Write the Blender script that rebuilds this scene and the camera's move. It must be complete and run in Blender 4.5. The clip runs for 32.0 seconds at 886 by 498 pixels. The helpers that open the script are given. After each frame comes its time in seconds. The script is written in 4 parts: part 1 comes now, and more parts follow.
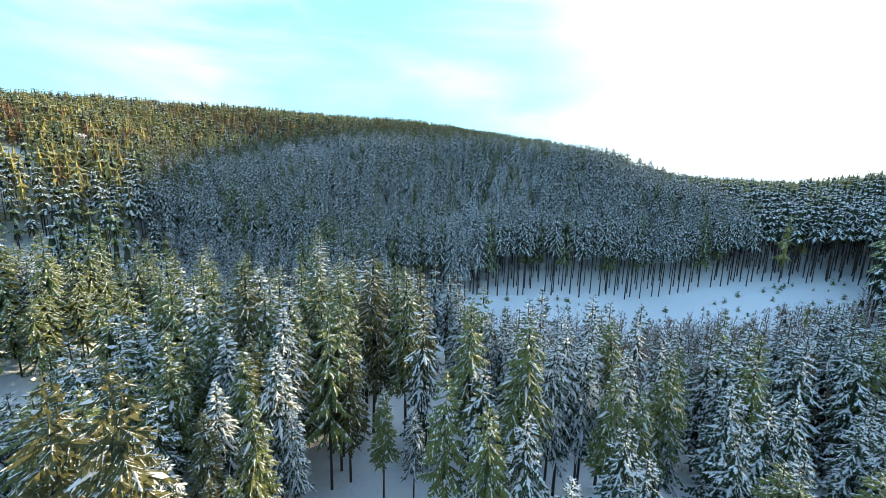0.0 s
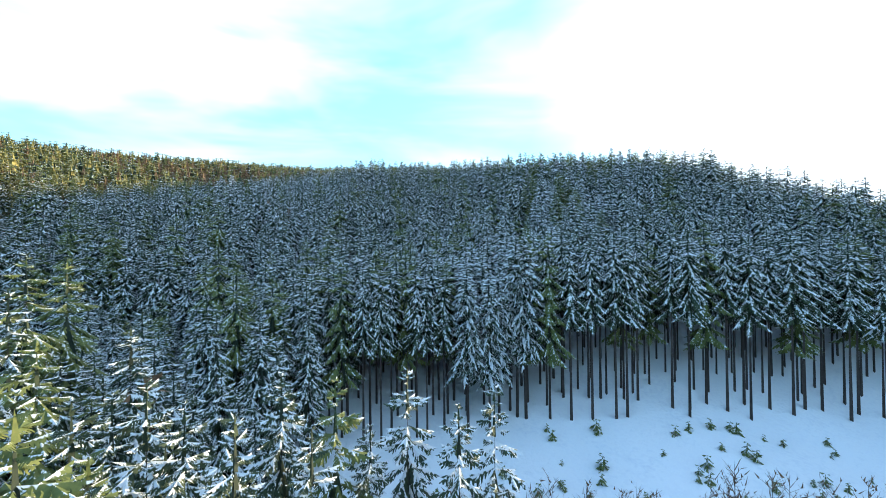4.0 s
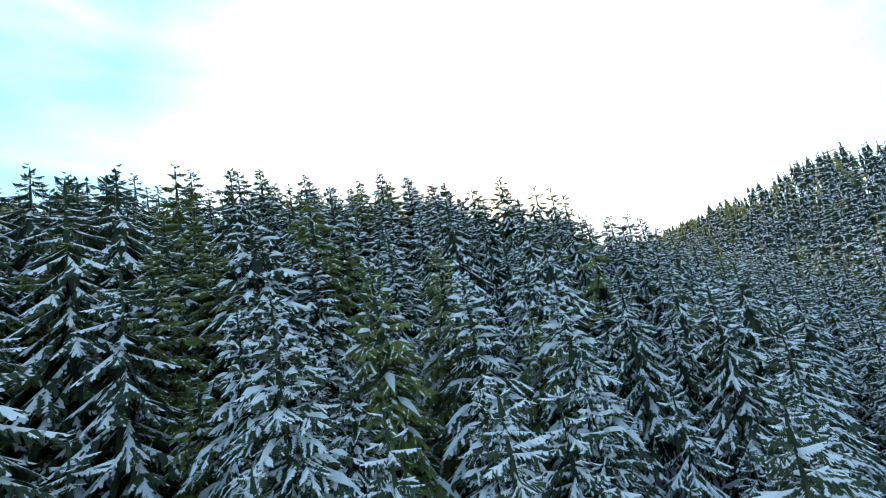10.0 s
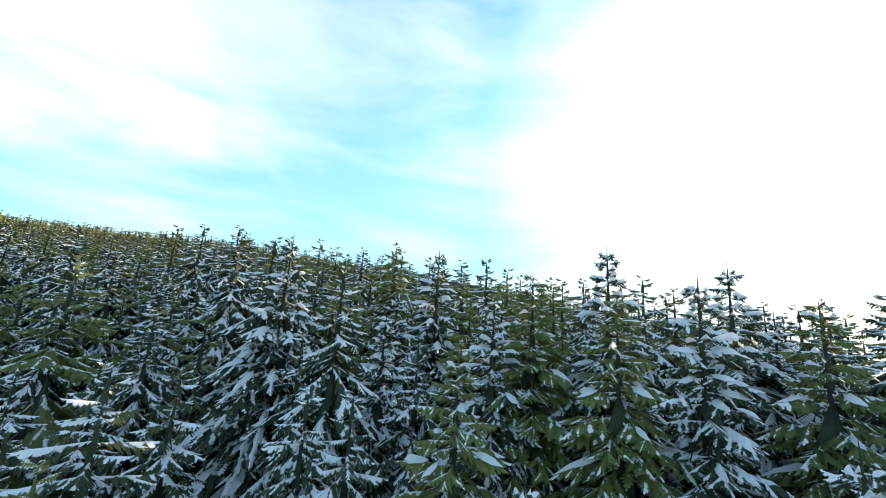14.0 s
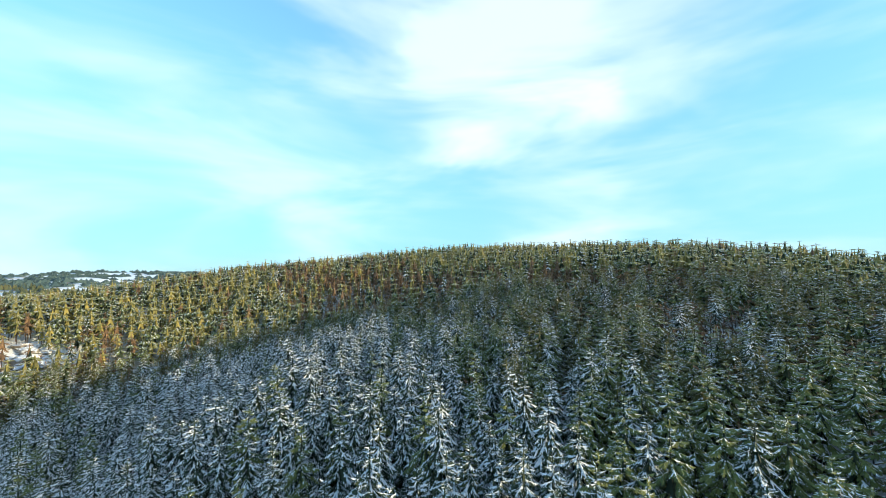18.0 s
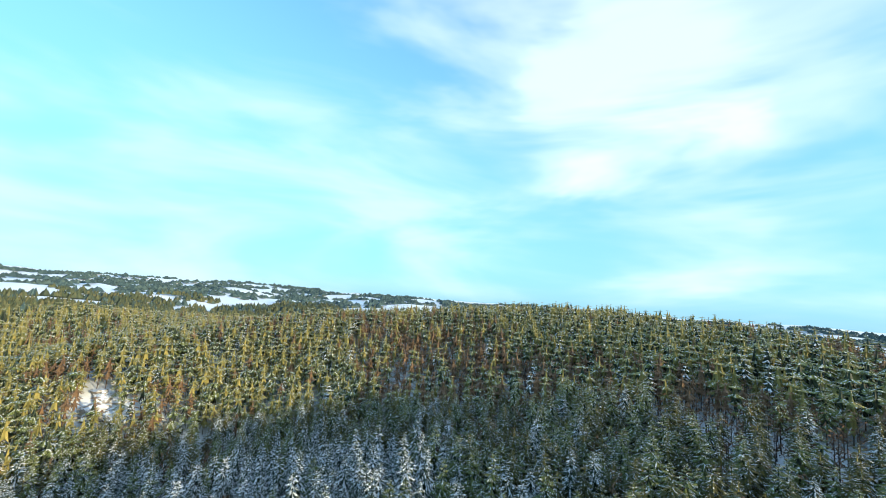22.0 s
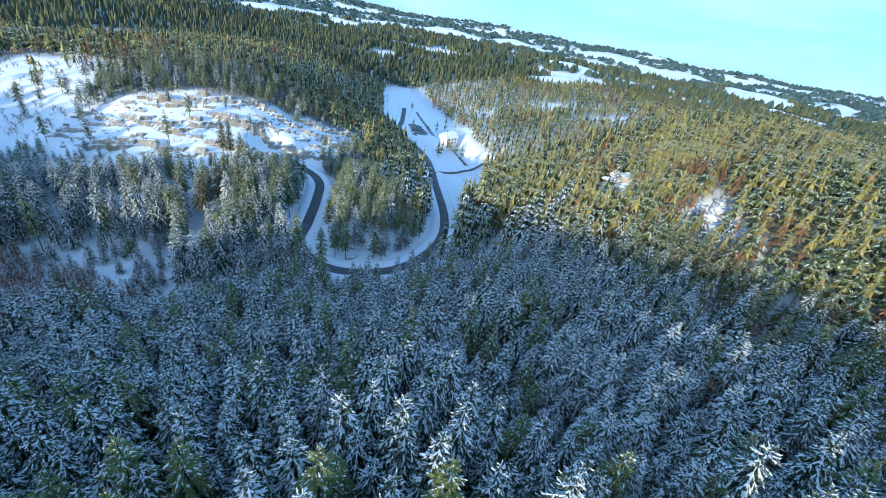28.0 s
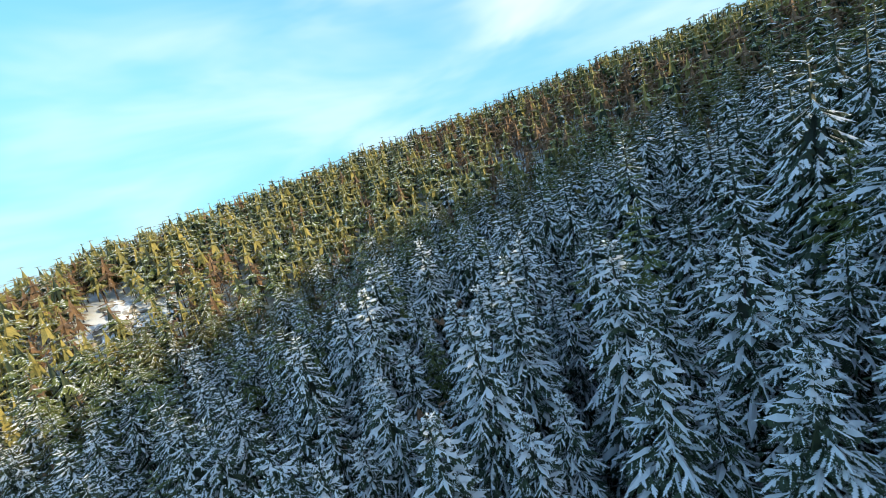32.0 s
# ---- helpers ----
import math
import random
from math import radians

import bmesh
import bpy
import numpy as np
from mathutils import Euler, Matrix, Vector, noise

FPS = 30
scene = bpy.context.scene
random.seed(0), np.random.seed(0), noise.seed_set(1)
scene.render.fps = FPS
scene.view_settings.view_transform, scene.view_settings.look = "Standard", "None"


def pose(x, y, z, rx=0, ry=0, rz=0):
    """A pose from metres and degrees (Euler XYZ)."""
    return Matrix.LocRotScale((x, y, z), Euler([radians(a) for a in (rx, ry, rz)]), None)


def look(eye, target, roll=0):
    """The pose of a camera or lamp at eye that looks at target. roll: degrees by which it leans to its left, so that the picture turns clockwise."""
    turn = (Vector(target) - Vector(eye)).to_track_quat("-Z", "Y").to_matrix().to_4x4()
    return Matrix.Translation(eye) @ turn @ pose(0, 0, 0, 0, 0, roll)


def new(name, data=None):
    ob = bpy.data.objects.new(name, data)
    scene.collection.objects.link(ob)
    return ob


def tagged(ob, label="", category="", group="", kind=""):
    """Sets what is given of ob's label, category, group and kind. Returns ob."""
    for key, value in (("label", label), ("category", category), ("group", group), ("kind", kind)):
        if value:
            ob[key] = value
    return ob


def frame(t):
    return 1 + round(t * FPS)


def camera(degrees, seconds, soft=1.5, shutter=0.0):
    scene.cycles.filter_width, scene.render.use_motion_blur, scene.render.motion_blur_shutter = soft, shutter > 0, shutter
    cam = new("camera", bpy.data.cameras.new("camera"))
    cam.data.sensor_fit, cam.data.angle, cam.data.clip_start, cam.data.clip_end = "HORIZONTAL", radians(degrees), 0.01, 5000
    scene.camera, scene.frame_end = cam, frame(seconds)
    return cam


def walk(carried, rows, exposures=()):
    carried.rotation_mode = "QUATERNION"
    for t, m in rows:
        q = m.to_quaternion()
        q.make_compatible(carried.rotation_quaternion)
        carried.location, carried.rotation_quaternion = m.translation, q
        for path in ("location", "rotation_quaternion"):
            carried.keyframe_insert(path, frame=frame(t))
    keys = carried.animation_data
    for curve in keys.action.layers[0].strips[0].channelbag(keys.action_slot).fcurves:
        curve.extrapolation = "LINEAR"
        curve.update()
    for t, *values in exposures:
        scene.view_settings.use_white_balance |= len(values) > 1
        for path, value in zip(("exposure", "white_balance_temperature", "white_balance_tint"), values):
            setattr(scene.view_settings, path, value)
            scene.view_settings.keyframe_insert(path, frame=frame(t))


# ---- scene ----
# ---- the flight ----
PATH_ROWS = [
    (0.0, pose(-0.00, 0.00, 40.00, 79.39, -1.54, 0.32)),
    (0.5, pose(0.62, 7.24, 38.11, 81.22, -1.44, 1.18)),
    (1.0, pose(1.13, 14.68, 36.20, 82.87, -0.18, 1.06)),
    (1.5, pose(1.53, 22.26, 34.46, 84.37, 0.69, 0.88)),
    (2.0, pose(1.58, 30.12, 32.76, 85.68, 1.06, 1.03)),
    (2.5, pose(1.59, 38.04, 31.10, 86.55, 1.02, 1.51)),
    (3.0, pose(1.83, 45.91, 29.51, 87.50, 1.21, 2.11)),
    (3.5, pose(1.59, 53.07, 27.54, 89.23, 1.57, 2.27)),
    (5.5, pose(0.50, 83.33, 27.57, 92.33, -4.72, 1.58)),
    (6.0, pose(-0.08, 89.59, 28.56, 92.23, -2.70, 0.02)),
    (6.5, pose(-1.02, 96.63, 29.67, 91.98, -0.15, -3.84)),
    (7.0, pose(-1.50, 103.02, 31.02, 91.82, 2.54, -8.72)),
    (7.5, pose(-0.55, 109.32, 32.06, 92.80, 4.72, -13.60)),
    (8.0, pose(0.91, 115.09, 33.20, 93.29, 6.91, -19.86)),
    (8.5, pose(3.60, 120.83, 34.19, 94.46, 9.13, -27.87)),
    (9.0, pose(6.41, 125.86, 35.13, 96.80, 11.31, -36.72)),
    (9.5, pose(9.47, 130.18, 36.59, 98.07, 12.39, -44.76)),
    (10.0, pose(12.46, 133.64, 38.05, 99.11, 10.99, -47.64)),
    (10.5, pose(15.54, 136.55, 39.60, 99.60, 9.25, -47.59)),
    (11.0, pose(19.27, 139.56, 41.27, 100.23, 7.59, -44.61)),
    (11.5, pose(22.99, 142.41, 42.83, 101.73, 5.40, -40.09)),
    (12.0, pose(26.26, 145.01, 44.18, 103.96, 2.45, -34.16)),
    (12.5, pose(28.98, 147.27, 45.60, 105.70, -0.97, -27.74)),
    (13.0, pose(31.40, 149.04, 47.38, 106.66, -4.07, -20.13)),
    (13.5, pose(33.50, 150.67, 49.22, 106.09, -5.49, -13.09)),
    (14.0, pose(34.65, 152.60, 51.66, 102.30, -3.77, -6.04)),
    (14.5, pose(35.75, 154.94, 53.75, 99.75, -2.89, 2.74)),
    (15.0, pose(36.79, 157.39, 55.32, 97.89, -0.88, 12.05)),
    (15.5, pose(37.48, 159.70, 56.63, 96.81, 0.65, 20.99)),
    (17.5, pose(34.15, 167.28, 68.98, 93.01, -0.85, 48.68)),
    (18.0, pose(32.91, 170.89, 70.81, 93.46, 0.50, 53.23)),
    (18.5, pose(31.20, 174.08, 72.32, 95.07, 0.72, 56.43)),
    (19.0, pose(29.27, 177.02, 73.74, 96.74, -0.01, 58.77)),
    (19.5, pose(27.22, 179.73, 75.32, 97.91, -1.38, 61.13)),
    (20.0, pose(24.88, 182.05, 77.17, 98.36, -2.26, 62.93)),
    (20.5, pose(22.51, 184.07, 79.04, 98.63, -2.78, 64.50)),
    (21.0, pose(20.12, 185.76, 80.91, 98.62, -2.79, 65.65)),
    (21.5, pose(17.73, 187.34, 82.77, 98.62, -2.78, 66.47)),
    (22.0, pose(15.05, 189.21, 85.04, 97.20, -4.23, 68.20)),
    (22.5, pose(12.33, 192.71, 87.96, 94.28, -10.07, 76.28)),
    (23.0, pose(10.15, 197.74, 91.43, 89.69, -17.13, 90.13)),
    (23.5, pose(8.01, 202.76, 96.35, 82.48, -21.09, 108.49)),
    (24.0, pose(5.57, 206.16, 100.97, 74.81, -21.69, 126.70)),
    (24.5, pose(3.26, 208.09, 104.19, 68.83, -21.31, 141.19)),
    (25.0, pose(0.99, 208.01, 105.47, 64.44, -22.06, 148.81)),
    (25.5, pose(-1.32, 207.02, 105.42, 59.47, -21.56, 155.02)),
    (27.5, pose(-12.71, 200.51, 87.35, 56.80, -12.19, 158.21)),
    (28.0, pose(-14.27, 197.19, 82.07, 59.76, -9.12, 154.16)),
    (28.5, pose(-16.03, 193.17, 77.23, 63.51, -5.80, 147.86)),
    (29.0, pose(-17.90, 188.78, 72.97, 67.09, -1.97, 137.35)),
    (29.5, pose(-19.76, 184.43, 69.06, 70.29, 1.83, 123.63)),
    (30.0, pose(-22.27, 180.29, 65.45, 72.77, 5.75, 108.29)),
    (30.5, pose(-25.91, 176.78, 62.44, 75.46, 10.77, 92.60)),
    (31.0, pose(-30.22, 174.22, 60.12, 77.89, 15.29, 80.16)),
    (31.5, pose(-34.63, 172.86, 58.39, 79.67, 16.92, 72.06)),
    (32.0, pose(-39.70, 171.97, 56.89, 80.65, 14.72, 64.93)),
]
cam = camera(96.6, 32.0, soft=0.75)
walk(cam, PATH_ROWS, [(0, 0.95, 6200, 10), (3, 1.1, 6000, 10), (6, 1.15, 6100, 10), (9, 1.0, 6600, 12), (13.5, 0.75, 6600, 12), (17.5, 0.48, 6100, 9), (22, 0.48, 5900, 9),
                      (25, 0.46, 4850, 11), (28.5, 0.4, 4950, 10), (32, 0.38, 5800, 11)])

# ---- sky, sun and exposure ----
SUN_AZ, SUN_EL = 57.6, 10.5      # degrees to the right of +y, and up
SUN_DIR = Vector((math.sin(radians(SUN_AZ)) * math.cos(radians(SUN_EL)),
                  math.cos(radians(SUN_AZ)) * math.cos(radians(SUN_EL)), math.sin(radians(SUN_EL))))

lamp = bpy.data.lights.new("sun", "SUN")
lamp.energy, lamp.angle, lamp.color = 5.0, radians(0.6), (1.0, 0.79, 0.45)
sun = new("sun", lamp)
sun.matrix_world = look((0, 0, 300), tuple(Vector((0, 0, 300)) - SUN_DIR))


def nodes_of(tree, fresh=True):
    if fresh:
        tree.nodes.clear()
    def add(kind, **kw):
        n = tree.nodes.new(kind)
        for k, v in kw.items():
            if k == "props":
                for a, b in v.items():
                    setattr(n, a, b)
            else:
                n.inputs[k.replace("_", " ")].default_value = v
        return n
    return add, tree.links.new


def sky_world():
    w = bpy.data.worlds.new("winter_sky")
    w.use_nodes = True
    scene.world = w
    add, link = nodes_of(w.node_tree)
    out = add("ShaderNodeOutputWorld")
    bg = add("ShaderNodeBackground", Strength=1.0)
    sky = add("ShaderNodeTexSky")
    sky.sky_type, sky.sun_disc = "NISHITA", False
    sky.sun_elevation, sky.sun_rotation = radians(SUN_EL), radians(SUN_AZ)
    sky.air_density, sky.dust_density, sky.ozone_density = 1.0, 0.6, 2.0
    base = add("ShaderNodeMixRGB", props={"blend_type": "MULTIPLY"}, Fac=1.0, Color2=(0.20, 0.318, 0.348, 1))
    link(sky.outputs[0], base.inputs["Color1"])
    geo = add("ShaderNodeTexCoord")
    # thin clouds in long level streaks
    mapping = add("ShaderNodeMapping", Rotation=(0, radians(5), radians(20)), Scale=(1.0, 1.0, 3.6), Location=(0.4, 1.9, 0.3))
    link(geo.outputs["Generated"], mapping.inputs["Vector"])
    cloud = add("ShaderNodeTexNoise", Scale=1.9, Detail=4.0, Roughness=0.5, Distortion=0.35)
    link(mapping.outputs[0], cloud.inputs["Vector"])
    ramp = add("ShaderNodeMapRange", props={"interpolation_type": "SMOOTHSTEP"})
    ramp.inputs["From Min"].default_value, ramp.inputs["From Max"].default_value = 0.36, 0.72
    link(cloud.outputs["Fac"], ramp.inputs["Value"])

    def spot(az, el, lo, hi, gain, wob=0.0):
        d = (math.sin(radians(az)) * math.cos(radians(el)), math.cos(radians(az)) * math.cos(radians(el)), math.sin(radians(el)))
        dot = add("ShaderNodeVectorMath", props={"operation": "DOT_PRODUCT"})
        dot.inputs[1].default_value = d
        link(geo.outputs["Generated"], dot.inputs[0])
        m = add("ShaderNodeMapRange", props={"interpolation_type": "SMOOTHERSTEP"})
        m.inputs["From Min"].default_value, m.inputs["From Max"].default_value = math.cos(radians(lo)), math.cos(radians(hi))
        m.inputs["To Max"].default_value = gain
        bent = add("ShaderNodeMath", props={"operation": "MULTIPLY_ADD"})
        bent.inputs[1].default_value = wob
        link(cloud.outputs["Fac"], bent.inputs[0]); link(dot.outputs["Value"], bent.inputs[2])
        link(bent.outputs[0], m.inputs["Value"])
        m.inputs["From Min"].default_value += wob * 0.5
        m.inputs["From Max"].default_value += wob * 0.5
        return m.outputs[0]

    def total(a, b):
        n = add("ShaderNodeMath", props={"operation": "ADD"})
        link(a, n.inputs[0]); link(b, n.inputs[1])
        return n.outputs[0]

    # the bright veil round the sun, and one dense cloud north-west of it
    veil = spot(SUN_AZ, SUN_EL + 6, 54, 14, 1.0, 0.35)
    puff = total(spot(-45, 25, 14, 2, 0.2, 0.10), spot(-40, 13, 14, 2, 0.18, 0.10))
    amount = add("ShaderNodeMath", props={"operation": "MULTIPLY_ADD", "use_clamp": True})
    amount.inputs[1].default_value, amount.inputs[2].default_value = 0.5, 0.04
    link(ramp.outputs[0], amount.inputs[0])
    cover = add("ShaderNodeMath", props={"operation": "MAXIMUM"})
    link(total(amount.outputs[0], puff), cover.inputs[0]); link(veil, cover.inputs[1])
    cover.use_clamp = True
    # pale haze low over the horizon
    sep = add("ShaderNodeSeparateXYZ")
    link(geo.outputs["Generated"], sep.inputs[0])
    low = add("ShaderNodeMapRange", props={"interpolation_type": "SMOOTHSTEP"})
    low.inputs["From Min"].default_value, low.inputs["From Max"].default_value = 0.9, -0.02
    low.inputs["To Max"].default_value = 0.85
    link(sep.outputs["Z"], low.inputs["Value"])
    haze = add("ShaderNodeMixRGB", Color2=(0.245, 0.525, 0.70, 1))
    link(low.outputs[0], haze.inputs["Fac"])
    link(base.outputs[0], haze.inputs["Color1"])
    white = add("ShaderNodeMixRGB", Color2=(0.84, 0.92, 0.94, 1))
    link(cover.outputs[0], white.inputs["Fac"])
    link(haze.outputs[0], white.inputs["Color1"])
    glow = total(spot(SUN_AZ, SUN_EL, 14, 1, 1.6), spot(SUN_AZ, SUN_EL, 2.6, 0.5, 40.0))
    hot = add("ShaderNodeMixRGB", props={"blend_type": "ADD"}, Fac=1.0)
    tint = add("ShaderNodeMixRGB", props={"blend_type": "MULTIPLY"}, Fac=1.0, Color2=(1.0, 0.86, 0.6, 1))
    link(glow, tint.inputs["Color1"])
    link(white.outputs[0], hot.inputs["Color1"]); link(tint.outputs[0], hot.inputs["Color2"])
    link(hot.outputs[0], bg.inputs["Color"])
    link(bg.outputs[0], out.inputs[0])


sky_world()


# ---- materials ----
def surface(name, rough=0.8, **kw):
    m = bpy.data.materials.new(name)
    m.use_nodes = True
    add, link = nodes_of(m.node_tree)
    out = add("ShaderNodeOutputMaterial")
    b = add("ShaderNodeBsdfPrincipled", Roughness=rough)
    for k, v in kw.items():
        b.inputs[k.replace("_", " ")].default_value = v
    link(b.outputs[0], out.inputs[0])
    return m, add, link, b


def mottled(name, cols, scale=1.0, rough=0.8, detail=4.0, fine=0.0, bump=0.0, island=0.0, **kw):
    """A surface of two to four colours mixed by noise at two scales, with relief."""
    m, add, link, b = surface(name, rough, **kw)
    pos = add("ShaderNodeNewGeometry")
    n1 = add("ShaderNodeTexNoise", Scale=scale, Detail=detail, Roughness=0.6)
    link(pos.outputs["Position"], n1.inputs["Vector"])
    fac = n1.outputs["Fac"]
    if fine:
        n2 = add("ShaderNodeTexNoise", Scale=fine, Detail=3.0, Roughness=0.6)
        link(pos.outputs["Position"], n2.inputs["Vector"])
        mix = add("ShaderNodeMath", props={"operation": "MULTIPLY_ADD"})
        mix.inputs[1].default_value = 0.5
        half = add("ShaderNodeMath", props={"operation": "MULTIPLY"})
        half.inputs[1].default_value = 0.5
        link(fac, half.inputs[0]); link(n2.outputs["Fac"], mix.inputs[0]); link(half.outputs[0], mix.inputs[2])
        fac = mix.outputs[0]
        if bump:
            bp = add("ShaderNodeBump", Strength=bump, Distance=0.3)
            link(n2.outputs["Fac"], bp.inputs["Height"]); link(bp.outputs[0], b.inputs["Normal"])
    if island:
        sh = add("ShaderNodeMath", props={"operation": "MULTIPLY_ADD"})
        sh.inputs[1].default_value = island
        off = add("ShaderNodeMath", props={"operation": "SUBTRACT"})
        off.inputs[1].default_value = island / 2
        link(pos.outputs["Random Per Island"], sh.inputs[0]); link(fac, off.inputs[0]); link(off.outputs[0], sh.inputs[2])
        fac = sh.outputs[0]
    ramp = add("ShaderNodeValToRGB")
    el = ramp.color_ramp.elements
    while len(el) < len(cols):
        el.new(0.5)
    for i, c in enumerate(cols):
        el[i].position = 0.32 + 0.36 * i / max(1, len(cols) - 1)
        el[i].color = (*c, 1)
    link(fac, ramp.inputs[0]); link(ramp.outputs[0], b.inputs["Base Color"])
    return m


def seen_through(m, share):
    """Lets some light through thin things: boughs and the snow on them."""
    add_node, t = m.node_tree.nodes.new, m.node_tree
    b = next(n for n in t.nodes if n.type == "BSDF_PRINCIPLED")
    out = next(n for n in t.nodes if n.type == "OUTPUT_MATERIAL")
    ramp = next(n for n in t.nodes if n.type == "VALTORGB")
    tr, mix = add_node("ShaderNodeBsdfTranslucent"), add_node("ShaderNodeMixShader")
    mix.inputs[0].default_value = share
    t.links.new(ramp.outputs[0], tr.inputs[0])
    t.links.new(b.outputs[0], mix.inputs[1]); t.links.new(tr.outputs[0], mix.inputs[2]); t.links.new(mix.outputs[0], out.inputs[0])
    return m


SNOW = mottled("snow", [(0.74, 0.77, 0.82), (0.84, 0.86, 0.88), (0.80, 0.82, 0.86)], 0.12, 0.65, fine=1.7, bump=0.5)
BRANCH_SNOW = seen_through(mottled("branch_snow", [(0.78, 0.80, 0.84), (0.86, 0.87, 0.88)], 0.8, 0.6, fine=6.0), 0.3)
# Darkest green: the shade between boughs is put into this colour.
SHADE_NEEDLES = mottled("needles", [(0.010, 0.018, 0.011), (0.020, 0.034, 0.016), (0.040, 0.055, 0.020)], 0.25, 0.75, fine=5.0, island=0.3)
# Crown filler lightened and yellowed: low sunlight painted into its colour.
SUNLIT_NEEDLES = mottled("sunlit_needles", [(0.09, 0.09, 0.024), (0.19, 0.17, 0.044), (0.31, 0.25, 0.065)], 0.3, 0.75, fine=5.0, island=0.3)
BARK = mottled("bark", [(0.030, 0.022, 0.019), (0.055, 0.040, 0.033), (0.085, 0.064, 0.053)], 1.5, 0.9, fine=9.0, bump=0.6)
TWIGS = mottled("twigs", [(0.10, 0.056, 0.032), (0.18, 0.10, 0.05), (0.25, 0.155, 0.085)], 0.05, 0.9, fine=2.0)
HILL_NEEDLES = mottled("hill_needles", [(0.030, 0.045, 0.030), (0.060, 0.075, 0.034), (0.115, 0.105, 0.045)], 0.008, 0.85, fine=0.2, island=0.3)
# Distance haze is painted into these needles as a blue tint.
HAZE_NEEDLES = mottled("haze_needles", [(0.026, 0.052, 0.058), (0.045, 0.082, 0.084), (0.070, 0.105, 0.090)], 0.02, 0.85, fine=0.3, island=0.4)


def bough(name, cols, load, clear=0.17, lumps=2.4, narrow=2.4, teeth=8.0):
    """Needled sprays that end in ragged fingers, with snow lying along the rib. The UV map gives 0 to 1 along the bough and -1 to 1 across it."""
    m = mottled(name, cols, 0.25, 0.75, fine=5.0)
    t = m.node_tree
    add, link = nodes_of(t, False)
    b = next(n for n in t.nodes if n.type == "BSDF_PRINCIPLED")
    out = next(n for n in t.nodes if n.type == "OUTPUT_MATERIAL")
    ramp = next(n for n in t.nodes if n.type == "VALTORGB")

    def calc(op, a, c=0.0, d=0.0, clamp=False):
        n = add("ShaderNodeMath", props={"operation": op, "use_clamp": clamp})
        for i, v in enumerate((a, c, d)):
            if isinstance(v, (int, float)):
                n.inputs[i].default_value = v
            else:
                link(v, n.inputs[i])
        return n.outputs[0]

    uv, geo = add("ShaderNodeUVMap"), add("ShaderNodeNewGeometry")
    sep, nor = add("ShaderNodeSeparateXYZ"), add("ShaderNodeSeparateXYZ")
    link(uv.outputs[0], sep.inputs[0]); link(geo.outputs["Normal"], nor.inputs[0])
    across = calc("ABSOLUTE", sep.outputs["Y"])
    fine, lump = add("ShaderNodeTexNoise", Scale=6.0, Detail=1.0), add("ShaderNodeTexNoise", Scale=lumps, Detail=2.0, Roughness=0.65)
    link(geo.outputs["Position"], fine.inputs["Vector"]); link(geo.outputs["Position"], lump.inputs["Vector"])
    half = calc("MINIMUM", calc("DIVIDE", sep.outputs["X"], 0.58), calc("DIVIDE", calc("SUBTRACT", 1.0, sep.outputs["X"]), 0.42))
    out_to = calc("DIVIDE", across, calc("MAXIMUM", half, 0.03))
    phase = calc("MULTIPLY_ADD", sep.outputs["X"], teeth, calc("MULTIPLY_ADD", out_to, -0.7, calc("MULTIPLY", fine.outputs["Fac"], 0.9)))
    tooth = calc("MULTIPLY", calc("PINGPONG", phase, 0.5), 2.0)
    solid = calc("LESS_THAN", out_to, calc("MULTIPLY_ADD", tooth, 1.05, clear))
    heap = calc("MULTIPLY_ADD", lump.outputs["Fac"], 4.2, calc("MULTIPLY_ADD", across, -narrow, load - 2.1))
    heap = calc("MULTIPLY_ADD", calc("SUBTRACT", tooth, 0.5), 0.35, heap)
    up = add("ShaderNodeMapRange")
    up.inputs["From Min"].default_value, up.inputs["From Max"].default_value = 0.1, 0.35
    link(nor.outputs["Z"], up.inputs["Value"])
    lying = calc("MULTIPLY", calc("MULTIPLY", heap, 4.0, clamp=True), up.outputs[0], clamp=True)
    mix = add("ShaderNodeMixRGB", Color2=(0.82, 0.84, 0.87, 1))
    link(lying, mix.inputs["Fac"]); link(ramp.outputs[0], mix.inputs["Color1"]); link(mix.outputs[0], b.inputs["Base Color"])
    thin, thru, clearing, cut = add("ShaderNodeBsdfTranslucent"), add("ShaderNodeMixShader"), add("ShaderNodeBsdfTransparent"), add("ShaderNodeMixShader")
    link(mix.outputs[0], thin.inputs[0])
    thru.inputs[0].default_value = 0.2
    link(b.outputs[0], thru.inputs[1]); link(thin.outputs[0], thru.inputs[2])
    link(solid, cut.inputs[0]); link(clearing.outputs[0], cut.inputs[1]); link(thru.outputs[0], cut.inputs[2])
    link(cut.outputs[0], out.inputs[0])
    return m


SPRUCE_GREEN = [(0.020, 0.034, 0.020), (0.038, 0.060, 0.027), (0.066, 0.086, 0.034)]
SNOWY_BOUGH = bough("snowy_bough", SPRUCE_GREEN, 0.45, 0.3, 2.0, 1.9)
FAR_SNOWY = bough("far_snowy_bough", SPRUCE_GREEN, 0.55, 0.34, 2.0, 1.6, 5.5)
# The yellow of the low sun is painted into these boughs.
FAR_SUNLIT = bough("far_sunlit_bough", [(0.085, 0.085, 0.026), (0.27, 0.245, 0.065), (0.47, 0.40, 0.13)], -0.05, 0.22, 2.6, 1.6, 5.5)
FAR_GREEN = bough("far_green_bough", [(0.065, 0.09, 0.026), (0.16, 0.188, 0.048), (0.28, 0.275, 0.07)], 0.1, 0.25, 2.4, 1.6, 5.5)
